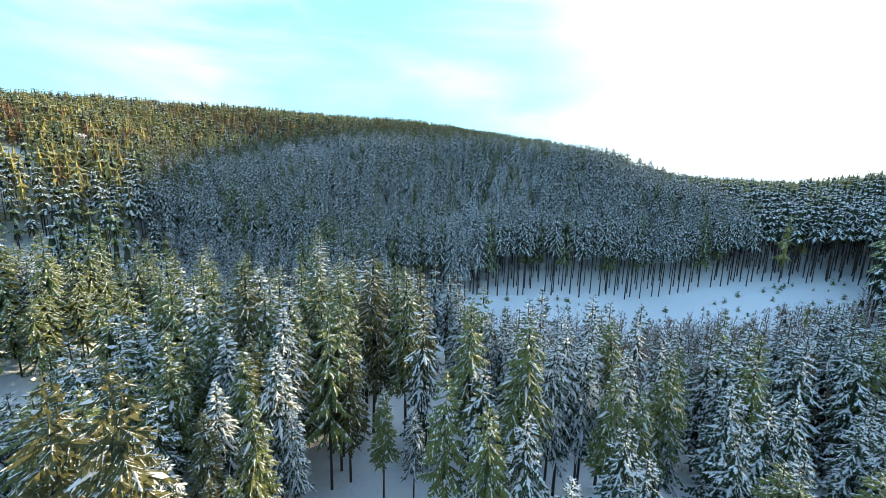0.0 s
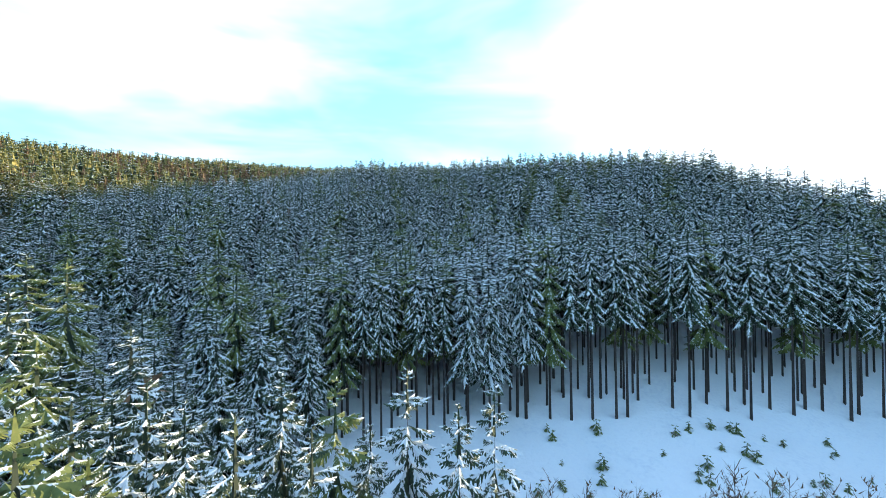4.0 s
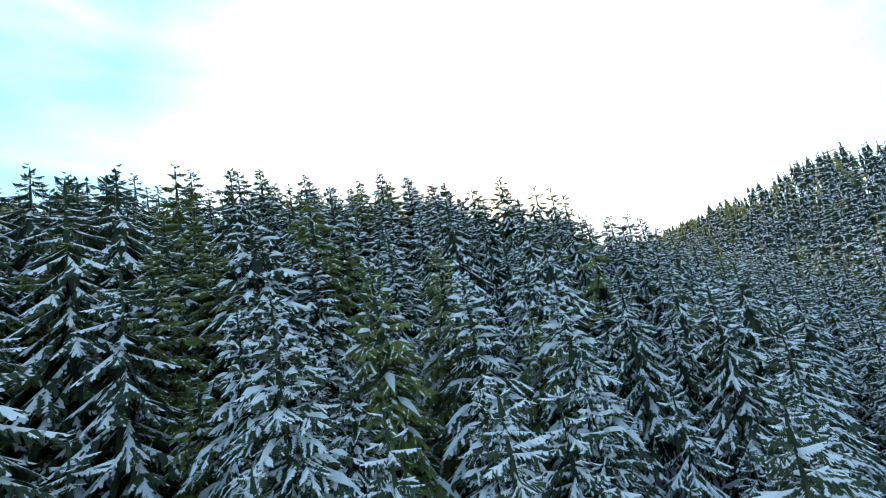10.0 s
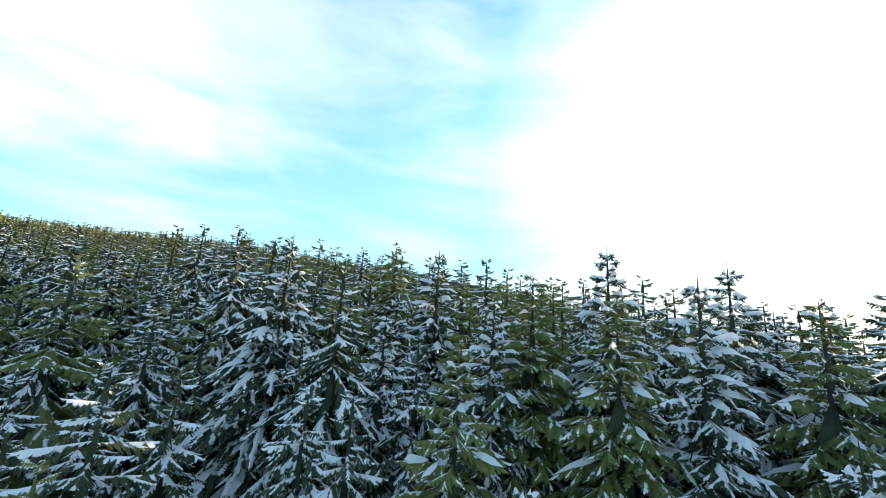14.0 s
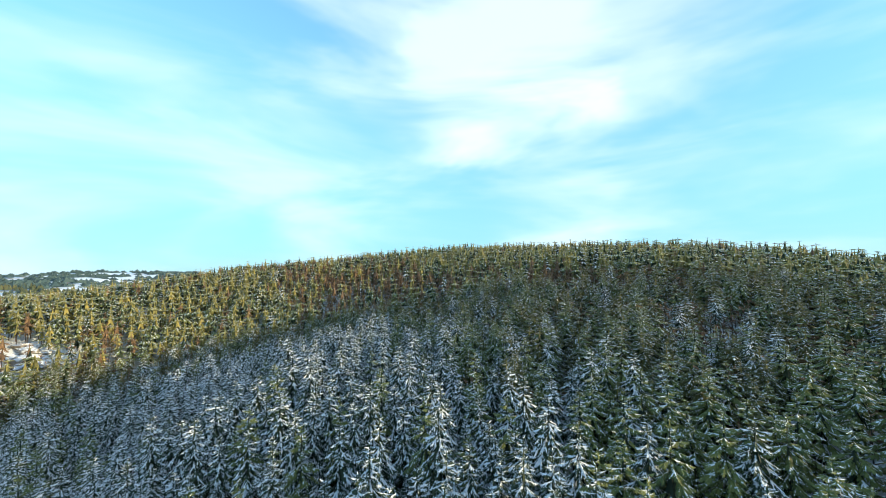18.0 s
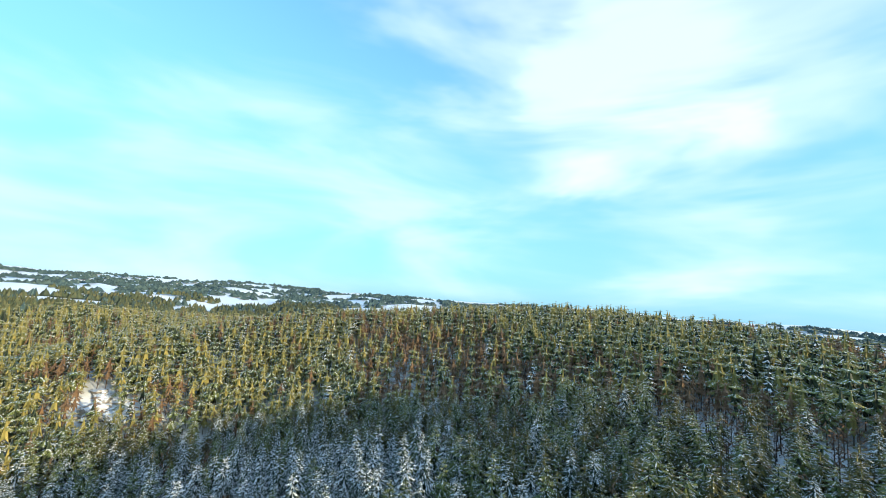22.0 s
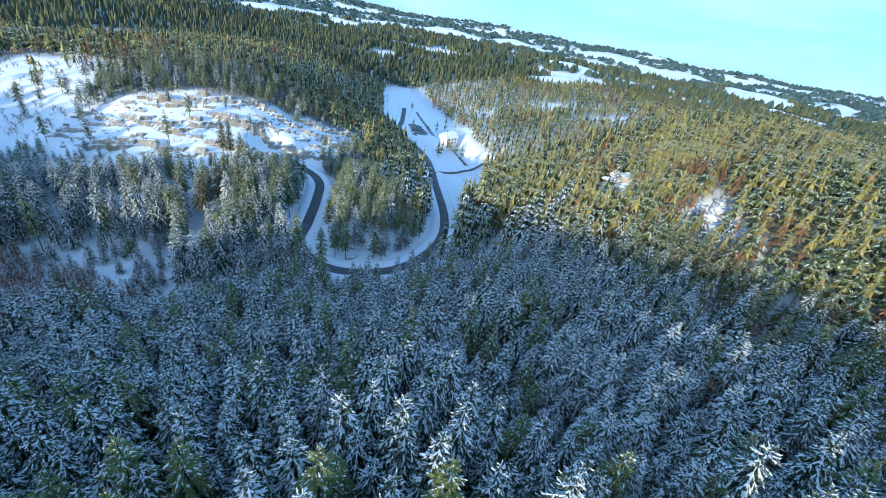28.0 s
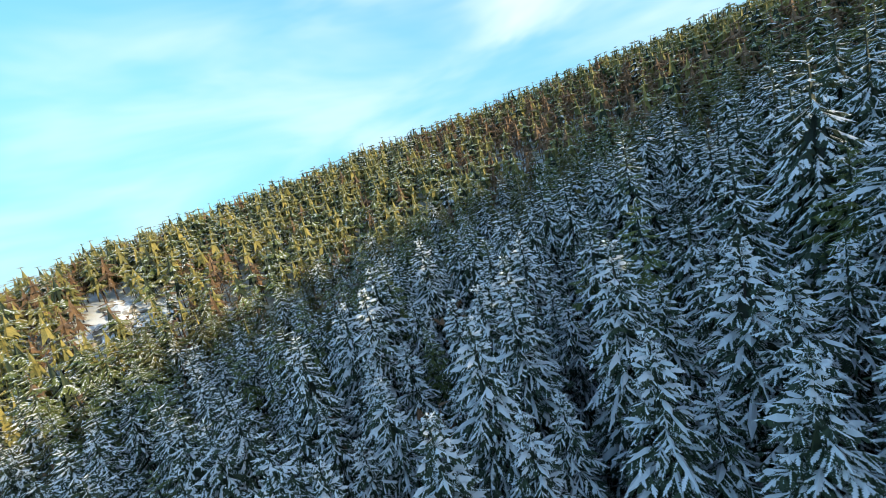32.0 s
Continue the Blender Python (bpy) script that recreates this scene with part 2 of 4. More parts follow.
GREEN_BOUGH = bough("green_bough", [(0.048, 0.070, 0.020), (0.12, 0.146, 0.038), (0.22, 0.22, 0.058)], 0.1, 0.35)
OLIVE_BOUGH = bough("olive_bough", [(0.032, 0.036, 0.011), (0.085, 0.083, 0.022), (0.15, 0.13, 0.036)], 0.0, 0.35)
FAR_BROWN = bough("far_brown_twigs", [(0.10, 0.06, 0.034), (0.20, 0.12, 0.06), (0.31, 0.195, 0.10)], -0.7, 0.14, 2.4, 1.6, 9.0)


def snowy_rock():
    """Weathered stone with snow on whatever faces up."""
    m = mottled("snowy_rock", [(0.14, 0.125, 0.105), (0.34, 0.30, 0.245), (0.52, 0.47, 0.39)], 0.4, 0.9, fine=2.5, bump=0.8)
    t = m.node_tree
    b = next(n for n in t.nodes if n.type == "BSDF_PRINCIPLED")
    ramp = next(n for n in t.nodes if n.type == "VALTORGB")
    geo, sep, mr, mix = (t.nodes.new(k) for k in ("ShaderNodeNewGeometry", "ShaderNodeSeparateXYZ", "ShaderNodeMapRange", "ShaderNodeMixRGB"))
    patch, add = t.nodes.new("ShaderNodeTexNoise"), t.nodes.new("ShaderNodeMath")
    patch.inputs["Scale"].default_value, patch.inputs["Detail"].default_value = 1.1, 6.0
    add.operation = "MULTIPLY_ADD"
    add.inputs[1].default_value = 1.1
    t.links.new(geo.outputs["Position"], patch.inputs["Vector"]); t.links.new(patch.outputs["Fac"], add.inputs[0])
    t.links.new(geo.outputs["Normal"], sep.inputs[0]); t.links.new(sep.outputs["Z"], add.inputs[2]); t.links.new(add.outputs[0], mr.inputs["Value"])
    mr.inputs["From Min"].default_value, mr.inputs["From Max"].default_value = 1.10, 1.42
    mix.inputs["Color2"].default_value = (0.82, 0.84, 0.87, 1)
    t.links.new(mr.outputs[0], mix.inputs["Fac"]); t.links.new(ramp.outputs[0], mix.inputs["Color1"]); t.links.new(mix.outputs[0], b.inputs["Base Color"])
    return m


SNOWY_ROCK = snowy_rock()
ASPHALT = mottled("asphalt", [(0.06, 0.062, 0.067), (0.09, 0.092, 0.096), (0.15, 0.152, 0.16)], 0.2, 0.7, fine=4.0, bump=0.2)
WATER = mottled("creek_water", [(0.010, 0.013, 0.016), (0.025, 0.03, 0.035)], 0.4, 0.15, fine=3.0, bump=0.3)


# ---- the lie of the land ----
NORTH = [(10, 116, 3), (60, 121, 3), (0, 138, 13), (30, 140, 16), (32, 158, 26), (25, 176, 33), (34, 232, 44),
         (55, 170, 34), (60, 158, 29), (52, 144, 21), (80, 148, 22), (82, 160, 25), (98, 182, 24), (142, 136, 18), (-38, 179, 34), (-64, 184, 33), (-22, 214, 40), (-73, 220, 38), (-78, 196, 31),
         (-28, 286, 57), (-75, 300, 60), (-135, 284, 63), (-106, 172, 28), (-121, 222, 44), (-132, 143, 39), (-136, 110, 34),
         (-176, 215, 56), (-240, 205, 50), (-215, 140, 42), (-205, 88, 28), (-300, 290, 45), (120, 300, 30)]
VALLEY = [(0, 44, 6), (-15, 92, 0.5), (30, 95, 0.5), (70, 90, 1), (110, 85, 7), (-33, 72, 5), (-62, 100, 6), (-92, 62, 5),
          (-66, 56, 15), (-118, -8, 4), (-150, 5, 3), (-165, -100, 0), (-190, -246, -5), (-95, 100, 10), (40, 50, 2)]
SOUTH = [(0, 0, 21), (-22, -22, 30), (15, -20, 31), (-82, -26, 13), (-48, 14, 8), (60, -22, 22), (70, -95, 33), (100, -205, 18),
         (-48, -101, 27), (0, -223, 32), (-185, -62, 16), (-182, 50, 18), (-126, 52, 9), (-285, -10, 34), (-430, -100, 40), (-110, -220, 22),
         (150, 20, 14), (210, 232, 20), (250, 112, 53), (300, 60, 45), (220, -120, 20), (-330, -260, 22), (40, 12, 16)]
KNOTS = np.array(NORTH + VALLEY + SOUTH, float)


# road, creek and brook: x, y and the height of their surface
ROAD = [(-196, -262, -2.5), (-172, -190, -0.5), (-145, -125, 1.5), (-127, -88, 2.8), (-127, -55, 3.5), (-123, -22, 4.2), (-109, 21, 5), (-96, 58, 5.5), (-82, 80, 6), (-62, 93, 6.5),
        (-45, 92, 6.5), (-35, 84, 6.5), (-32, 70, 6.5), (-37, 57, 7), (-44, 38, 8), (-48, 22, 9), (-44, 8, 10), (-30, -2, 14)]
CREEK = [(-54, 30, 5.5), (-45, 46, 4), (-30, 64, 1.8), (-14, 83, 0.3), (-8, 91, 0), (-13, 97, -0.2), (-22, 96, -0.3), (-32, 100, -0.4), (-50, 106, -0.5), (-78, 106, -0.6), (-104, 92, -0.8)]


def smooth_line(pts, step=2.0):
    """A Catmull-Rom curve through the points, resampled."""
    p = np.array([pts[0], *pts, pts[-1]], float)
    out = []
    for i in range(1, len(p) - 2):
        n = max(2, int(np.linalg.norm(p[i + 1] - p[i]) / step))
        t = np.linspace(0, 1, n, endpoint=False)[:, None]
        a, b, c, d = p[i - 1], p[i], p[i + 1], p[i + 2]
        out.append(0.5 * (2 * b + (c - a) * t + (2 * a - 5 * b + 4 * c - d) * t**2 + (3 * b - a - 3 * c + d) * t**3))
    return np.concatenate(out + [p[-1:]])


BROOK = [(-151, -18, 1.2), (-157, -50, 0.8), (-158, -80, 0.2), (-167, -120, -0.6), (-182, -180, -1.8), (-208, -262, -3.5)]
ROAD, CREEK, BROOK = smooth_line(ROAD), smooth_line(CREEK), smooth_line(BROOK)


def along(line, x, y):
    """How far places lie from a line in plan, and the line's height at the nearest point."""
    best, z = np.full(np.shape(x), 1e9), np.zeros(np.shape(x))
    for q in line[::2]:
        d = (x - q[0]) ** 2 + (y - q[1]) ** 2
        z = np.where(d < best, q[2], z)
        best = np.minimum(best, d)
    return np.sqrt(best), z


def plate(r2):
    return 0.5 * r2 * np.log(r2 + 1e-9)


def solve_plate():
    n = len(KNOTS)
    xy = KNOTS[:, :2] / 100
    d = ((xy[:, None] - xy[None]) ** 2).sum(-1)
    a = np.zeros((n + 3, n + 3))
    a[:n, :n] = plate(d) + 0.004 * np.eye(n)
    a[:n, n], a[:n, n + 1:] = 1, xy
    a[n:, :n] = a[:n, n:].T
    return np.linalg.solve(a, np.r_[KNOTS[:, 2], 0, 0, 0])


WEIGHTS = solve_plate()


def waves(x, y, seed, size, rounds=3):
    """Smooth pseudo-noise from a few rotated sine waves, about -1 to 1."""
    rs = np.random.RandomState(seed)
    out = 0 * x
    for i in range(rounds * 3):
        a, p, k = rs.rand() * 6.283, rs.rand() * 6.283, (1.7 ** (i // 3)) / size
        out = out + np.sin((x * math.cos(a) + y * math.sin(a)) * 6.283 * k + p) / (1.6 ** (i // 3))
    return out / 3.2


def sunny(x, y):
    """How far a place belongs to the sunny upper and western hillside, where trees are lower: 0 to 1."""
    m = np.clip((y - 196 + 0.25 * (x + 40)) / 40, 0, 1) + np.clip((-x - 84 - 0.3 * (150 - y)) / 36, 0, 1)
    return np.clip(m, 0, 1) * np.clip((y - 70) / 30, 0, 1)


def ground_at(x, y):
    x, y = np.asarray(x, float), np.asarray(y, float)
    n = len(KNOTS)
    u, v = x / 100, y / 100
    near = WEIGHTS[n] + WEIGHTS[n + 1] * u + WEIGHTS[n + 2] * v
    for k in range(n):
        near = near + WEIGHTS[k] * plate((u - KNOTS[k, 0] / 100) ** 2 + (v - KNOTS[k, 1] / 100) ** 2)
    r = np.hypot(x + 60, y - 80)
    rise = np.clip((r - 700) / 2300, 0, 1)
    far = 27 + 11 * waves(x, y, 5, 900) + 9 * waves(x, y, 8, 330) + (34 + 22 * waves(x, y, 6, 1900)) * rise * rise * (3 - 2 * rise)
    far = far + 14 * np.clip((80 - y) / (r + 1), 0, 1) * rise
    t = np.clip((r - 260) / 300, 0, 1)
    t = t * t * (3 - 2 * t)
    near = np.clip(near, -12, 90) + 0.5 * waves(x, y, 9, 26) + 10.5 * sunny(x, y)
    for line, half, soft in ((ROAD, 4.6, 9.0), (CREEK, 1.0, 5.0), (BROOK, 1.2, 7.0)):
        d, z = along(line, x, y)
        m = np.clip((d - half) / soft, 0, 1)
        m = m * m * (3 - 2 * m)
        near = near * m + (z - 0.3) * (1 - m)
    return near * (1 - t) + far * t


def build_ground():
    n = 330
    s = np.linspace(-1, 1, n)
    w = np.sign(s) * (420 * np.abs(s) + 4200 * np.abs(s) ** 10)
    gx, gy = np.meshgrid(w - 60, w + 80, indexing="ij")
    gz = ground_at(gx, gy)
    verts = np.stack([gx, gy, gz], -1).reshape(-1, 3)
    i = np.arange(n * n).reshape(n, n)
    quads = np.stack([i[:-1, :-1], i[1:, :-1], i[1:, 1:], i[:-1, 1:]], -1).reshape(-1, 4)
    me = bpy.data.meshes.new("ground")
    me.from_pydata(verts.tolist(), [], quads.tolist())
    me.polygons.foreach_set("use_smooth", [True] * len(quads))
    me.materials.append(SNOW)
    return tagged(new("ground", me), "snow-covered forest ground with hills and a valley", "ground", kind="structure")


build_ground()


def ribbon(name, line, offsets, mat, label, kind="structure"):
    """A band along a line: offsets are (sideways, up) pairs across it, from left to right."""
    d = np.gradient(line[:, :2], axis=0)
    d /= np.linalg.norm(d, axis=1)[:, None] + 1e-9
    side = np.stack([-d[:, 1], d[:, 0]], 1)
    rows = []
    for k, (o, u) in enumerate(offsets):
        wob = 0.25 * np.sin(np.arange(len(line)) * (0.7 + 0.31 * k)) if 0 < k < len(offsets) - 1 else 0
        rows.append(np.c_[line[:, :2] + side * (o + (wob * 0.5))[..., None] if np.ndim(wob) else line[:, :2] + side * o, line[:, 2] + u])
    v = np.stack(rows, 1).reshape(-1, 3)
    n, m = len(line), len(offsets)
    i = np.arange(n * m).reshape(n, m)
    q = np.stack([i[:-1, :-1], i[:-1, 1:], i[1:, 1:], i[1:, :-1]], -1).reshape(-1, 4)
    me = bpy.data.meshes.new(name)
    me.from_pydata(v.tolist(), [], q.tolist())
    me.polygons.foreach_set("use_smooth", [True] * len(q))
    me.materials.append(mat)
    return tagged(new(name, me), label, name.split("_")[-1], kind=kind)


ribbon("road", ROAD, [(-2.5, -0.3), (-2.3, 0.06), (0, 0.12), (2.3, 0.06), (2.5, -0.3)], ASPHALT, "cleared dark asphalt road in a hairpin bend")
for sgn in (-1, 1):
    ribbon("snow_bank", ROAD, [(sgn * 1.9, 0.02), (sgn * 2.5, 0.4), (sgn * 4.1, 0.75), (sgn * 5.2, 0.3), (sgn * 6.6, -0.6)], SNOW,
           "ploughed snow bank along the road edge")
ribbon("creek", CREEK, [(-1.2, -0.5), (-1.0, 0.05), (0, 0.08), (1.0, 0.05), (1.2, -0.5)], WATER, "dark open creek between snowy banks")

ribbon("valley_creek", BROOK, [(-1.3, -0.5), (-1.1, 0.05), (0, 0.08), (1.1, 0.05), (1.3, -0.5)], WATER, "dark open brook winding along the valley floor")


# ---- where woods stand ----
def inside(poly, x, y):
    p = np.array(poly, float)
    hit = np.zeros(np.shape(x), bool)
    for (ax, ay), (bx, by) in zip(p, np.roll(p, -1, 0)):
        cross = (ay > y) != (by > y)
        hit ^= cross & (x < (bx - ax) * (y - ay) / (by - ay + 1e-12) + ax)
    return hit


CLEARING = [(-22, 101), (-10, 112), (20, 117), (55, 119), (96, 118), (120, 112), (112, 97), (86, 92), (50, 86), (20, 84), (-2, 84)]
SCRUB = [(4, 84), (20, 84), (50, 86), (86, 92), (104, 94), (96, 66), (48, 54), (20, 56), (4, 58)]
GLADE = [(-5, 44), (-9, 62), (-2, 76), (3, 62), (4, 48), (1, 40)]
CLIFF = [(-84, -34), (-64, 0), (-24, 10), (18, 12), (46, 6), (50, -14), (14, -27), (-25, -30)]
PASTURE = [(40, -4), (60, 8), (92, -8), (104, -60), (80, -108), (44, -78), (24, -62), (40, -25)]
MEADOW = [(-108, 62), (-104, 40), (-118, 0), (-128, -24), (-165, -40), (-165, 8), (-142, 14), (-124, 42)]
BOTTOM = [(-116, -24), (-117, -95), (-150, -190), (-178, -265), (-222, -265), (-210, -200), (-188, -95), (-165, -40)]
FLIGHT = np.array([(0, 0), (0, 90), (5, 125), (30, 148), (36, 160), (20, 186), (0, 208), (-15, 195), (-40, 172)], float)


def reach(x, y):
    best = np.full(np.shape(x), 1e9)
    for a, b in zip(FLIGHT[:-1], FLIGHT[1:]):
        d = b - a
        t = np.clip(((x - a[0]) * d[0] + (y - a[1]) * d[1]) / (d @ d), 0, 1)
        best = np.minimum(best, np.hypot(x - a[0] - t * d[0], y - a[1] - t * d[1]))
    return best


def oval(x, y, cx, cy, rx, ry, turn=0):
    c, s = math.cos(radians(turn)), math.sin(radians(turn))
    u, v = (x - cx) * c + (y - cy) * s, -(x - cx) * s + (y - cy) * c
    return (u / rx) ** 2 + (v / ry) ** 2 < 1


def density(x, y):
    """Share of the planting places that hold a tree."""
    d = np.ones(np.shape(x))
    for poly, v in ((GLADE, 0.0), (SCRUB, 0.32), (CLEARING, 0), (CLIFF, 0.03), (PASTURE, 0.07), (MEADOW, 0), (BOTTOM, 0.03)):
        d = np.where(inside(poly, x, y), v, d)
    for cx, cy, rx, ry, turn, v in ((-124, 147, 13, 5, 35, 0.06), (-146, 138, 8, 2.5, 25, 0.1), (-129, 111, 13, 5, 25, 0.04), (-109, 169, 7, 4, 30, 0.1),
                                    (-226, -134, 40, 15, 65, 0.03), (-298, -112, 45, 20, 20, 0.05), (-376, -86, 60, 26, 10, 0.08), (-122, -296, 55, 30, 10, 0.05), (-53, 76, 9, 16, 0, 0.2), (-66, 45, 5, 10, 10, 0.4),
                                    (-112, 226, 9, 4, 30, 0.3), (-92, 215, 16, 7, 20, 0.75), (-118, 200, 10, 3, 20, 0.4), (-150, 170, 14, 4, 30, 0.5), (-205, -88, 27, 11, 30, 0.02),
                                    (-205, 36, 24, 8, -20, 0.08), (-296, -34, 38, 13, -15, 0.03), (-232, 78, 14, 4, 0, 0.05), (80, -190, 45, 22, 5, 0.0), (-270, 90, 26, 5, 10, 0.1),
                                    (-330, 150, 40, 8, 10, 0.1), (-46, -72, 14, 8, 0, 0.2), (20, -62, 30, 12, 0, 0.35)):
        ragged = 1.0 * ry * waves(x, y, 71, 9)
        d = np.where(oval(x + ragged, y - 0.6 * ragged, cx, cy, rx, ry, turn), np.minimum(d, v), d)
    d = np.where((x > -30) & (x < 48) & (y > 6) & (y < 54), np.minimum(d, np.where(x > 8, 0.42, np.where(x < -12, 0.75, 0.2))), d)
    road, _ = along(ROAD, x, y)
    creek, _ = along(CREEK, x, y)
    d = np.where((road < 6.8) | (creek < 4.0), 0, d)
    lane, _ = along(LANE, x, y)
    d = np.where((np.abs(x) < 1.8) & (y > 48) & (y < 80) | (np.abs(x) < 4) & (y > -8) & (y < 24), 0, d)
    return np.where(lane < 1.7, 0, d)


# a forest track
LANE = smooth_line([(30, 232, 0), (26, 205, 0), (20, 186, 0), (21, 165, 0), (32, 140, 0)], 3.0)


# ---- trees ----
# marks: 0 snowy boughs, 1 snow, 2 bark, 3 olive boughs, 4 twigs, 5 haze-blue far needles, 6 green boughs, 7 to 9 far
# snowy, sun-yellowed and green boughs, 10 shade-dark, 11 sun-yellowed and 12 hill needles, 13 brown twigs
TREE_MATS = [SNOWY_BOUGH, BRANCH_SNOW, BARK, OLIVE_BOUGH, TWIGS, HAZE_NEEDLES, GREEN_BOUGH, FAR_SNOWY, FAR_SUNLIT, FAR_GREEN, SHADE_NEEDLES, SUNLIT_NEEDLES, HILL_NEEDLES, FAR_BROWN]
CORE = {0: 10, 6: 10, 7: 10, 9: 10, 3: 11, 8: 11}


class Sprays:
    """Collects triangles with a mark and a UV place each."""

    def __init__(self):
        self.tri, self.mark, self.uv = [], [], []

    def add(self, a, b, c, mark, uv=((0, 0), (0, 0), (0, 0))):
        self.tri.append((a, b, c)); self.mark.append(mark); self.uv.append(uv)

    def bough(self, root, mid, tip, side, sag, mark):
        """A folded spray: rib from root over mid to tip, a drooping wing on both sides."""
        left, right = mid - side + sag, mid + side + sag
        self.add(root, left, mid, mark, ((0, 0), (0.58, -1), (0.58, 0)))
        self.add(root, mid, right, mark, ((0, 0), (0.58, 0), (0.58, 1)))
        self.add(mid, left, tip, mark, ((0.58, 0), (0.58, -1), (1, 0)))
        self.add(mid, tip, right, mark, ((0.58, 0), (1, 0), (0.58, 1)))

    def flap(self, root, tip, side, sag, mark):
        """A simpler spray of two wings."""
        mid = root * 0.42 + tip * 0.58 + sag
        self.add(root, mid - side, tip, mark, ((0, 0), (0.58, -1), (1, 0)))
        self.add(root, tip, mid + side, mark, ((0, 0), (1, 0), (0.58, 1)))

    def core(self, rs, height, widest, crown, mark, share=0.62, tiers=3, sides=4, swell=5.2):
        """Filler needles close to the trunk, mostly dark to paint inner shade: ragged, star-shaped skirts one above the
        other.
        """
        for k in range(3):
            a, b = 2.094 * k, 2.094 * (k + 1)
            self.add(*(np.array([math.cos(q) * 0.13, math.sin(q) * 0.13, height - 2.6]) for q in (a, b)), np.array([0, 0, height - 0.3]), mark)
        for j in range(1 if tiers > 3 else 0, tiers):
            high, low = crown * (j / tiers) ** 1.1 + 0.9, crown * ((j + 1.2) / tiers) ** 1.1 + 0.4
            apex, r = np.array([0, 0, height - high]), crown_width(low, widest, swell) * share
            rim = [np.array([math.cos(a) * q, math.sin(a) * q, height - low * (1 if k % 2 == 0 else 0.75) - rs.uniform(-0.6, 0.6)])
                   for k, a, q in ((k, 3.1416 * (k + rs.uniform(-0.25, 0.25)) / sides + j * 1.3, r * rs.uniform(0.8, 1.2) * (1 if k % 2 == 0 else 0.4)) for k in range(2 * sides))]
            for k in range(2 * sides):
                self.add(rim[k], rim[(k + 1) % (2 * sides)], apex, mark)

    def trunk(self, height, r, mark=2):
        top = np.array([0, 0, height])
        p = lambda an: np.array([math.cos(an) * r, math.sin(an) * r, -0.6])
        for k in range(3):
            self.add(p(2.094 * k), p(2.094 * (k + 1)), top, mark)

    def done(self):
        return np.array(self.tri, float), np.array(self.mark), np.array(self.uv, float)


def crown_width(depth, widest, swell=5.2):
    """Half the width of a spruce crown at a depth below its top: a pointed cone that turns into a column."""
    return widest * (1 - math.exp(-depth / swell)) + 0.26


def whorled(rs, height, widest, crown, whorls, per, mark=0, wide=0.15, swell=5.2):
    """A conifer of separate boughs in whorls: rising near the pointed top, level and then drooping further down."""
    out = Sprays()
    for w in range(whorls):
        depth = crown * ((w + rs.uniform(0.1, 0.6)) / whorls) ** 1.42 + 0.12
        z, r = height - depth, crown_width(depth, widest, swell)
        n = per if depth > 1.2 else per - 1
        for k in range(n):
            a = 6.283 * (k + rs.uniform(-0.3, 0.3)) / n + w * 2.4
            rr = r * rs.uniform(0.72, 1.22)
            rise = rr * (0.4 - 1.15 * min(1, depth / (0.36 * crown)) + rs.uniform(-0.2, 0.15))
            d, zz = np.array([math.cos(a), math.sin(a), 0.0]), z + rs.uniform(-0.35, 0.3)
            s = np.array([-d[1], d[0], 0.0])
            root, tip = np.array([0, 0, zz]), d * rr + [0, 0, zz + rise]
            out.flap(root, tip, s * (rr * wide * rs.uniform(0.8, 1.2) + 0.07), np.array([0, 0, -0.2 * rr - 0.05]), mark)
            if rr > 0.8 and depth < 0.65 * crown:
                for sg in (-1, 1):
                    c = root * 0.55 + tip * 0.45
                    ln = rr * rs.uniform(0.3, 0.5)
                    e = c + (d * 0.75 + s * sg * 0.66) * ln + [0, 0, rise / rr * ln - 0.12 * ln]
                    out.flap(c, e, (s - d * sg * 0.6) * (ln * 0.2 + 0.04), np.array([0, 0, -0.12 * ln - 0.03]), mark)
    for k in range(3):      # the leader
        a = 2.094 * k
        out.add(np.array([math.cos(a) * 0.1, math.sin(a) * 0.1, height - 0.7]), np.array([math.cos(a + 2.1) * 0.1, math.sin(a + 2.1) * 0.1, height - 0.7]), np.array([0, 0, height]), mark)
    if height > 5:
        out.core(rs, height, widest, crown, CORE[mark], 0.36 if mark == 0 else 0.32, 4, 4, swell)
    out.trunk(height - 0.08 * height, 0.14 + 0.003 * height)
    return out.done()


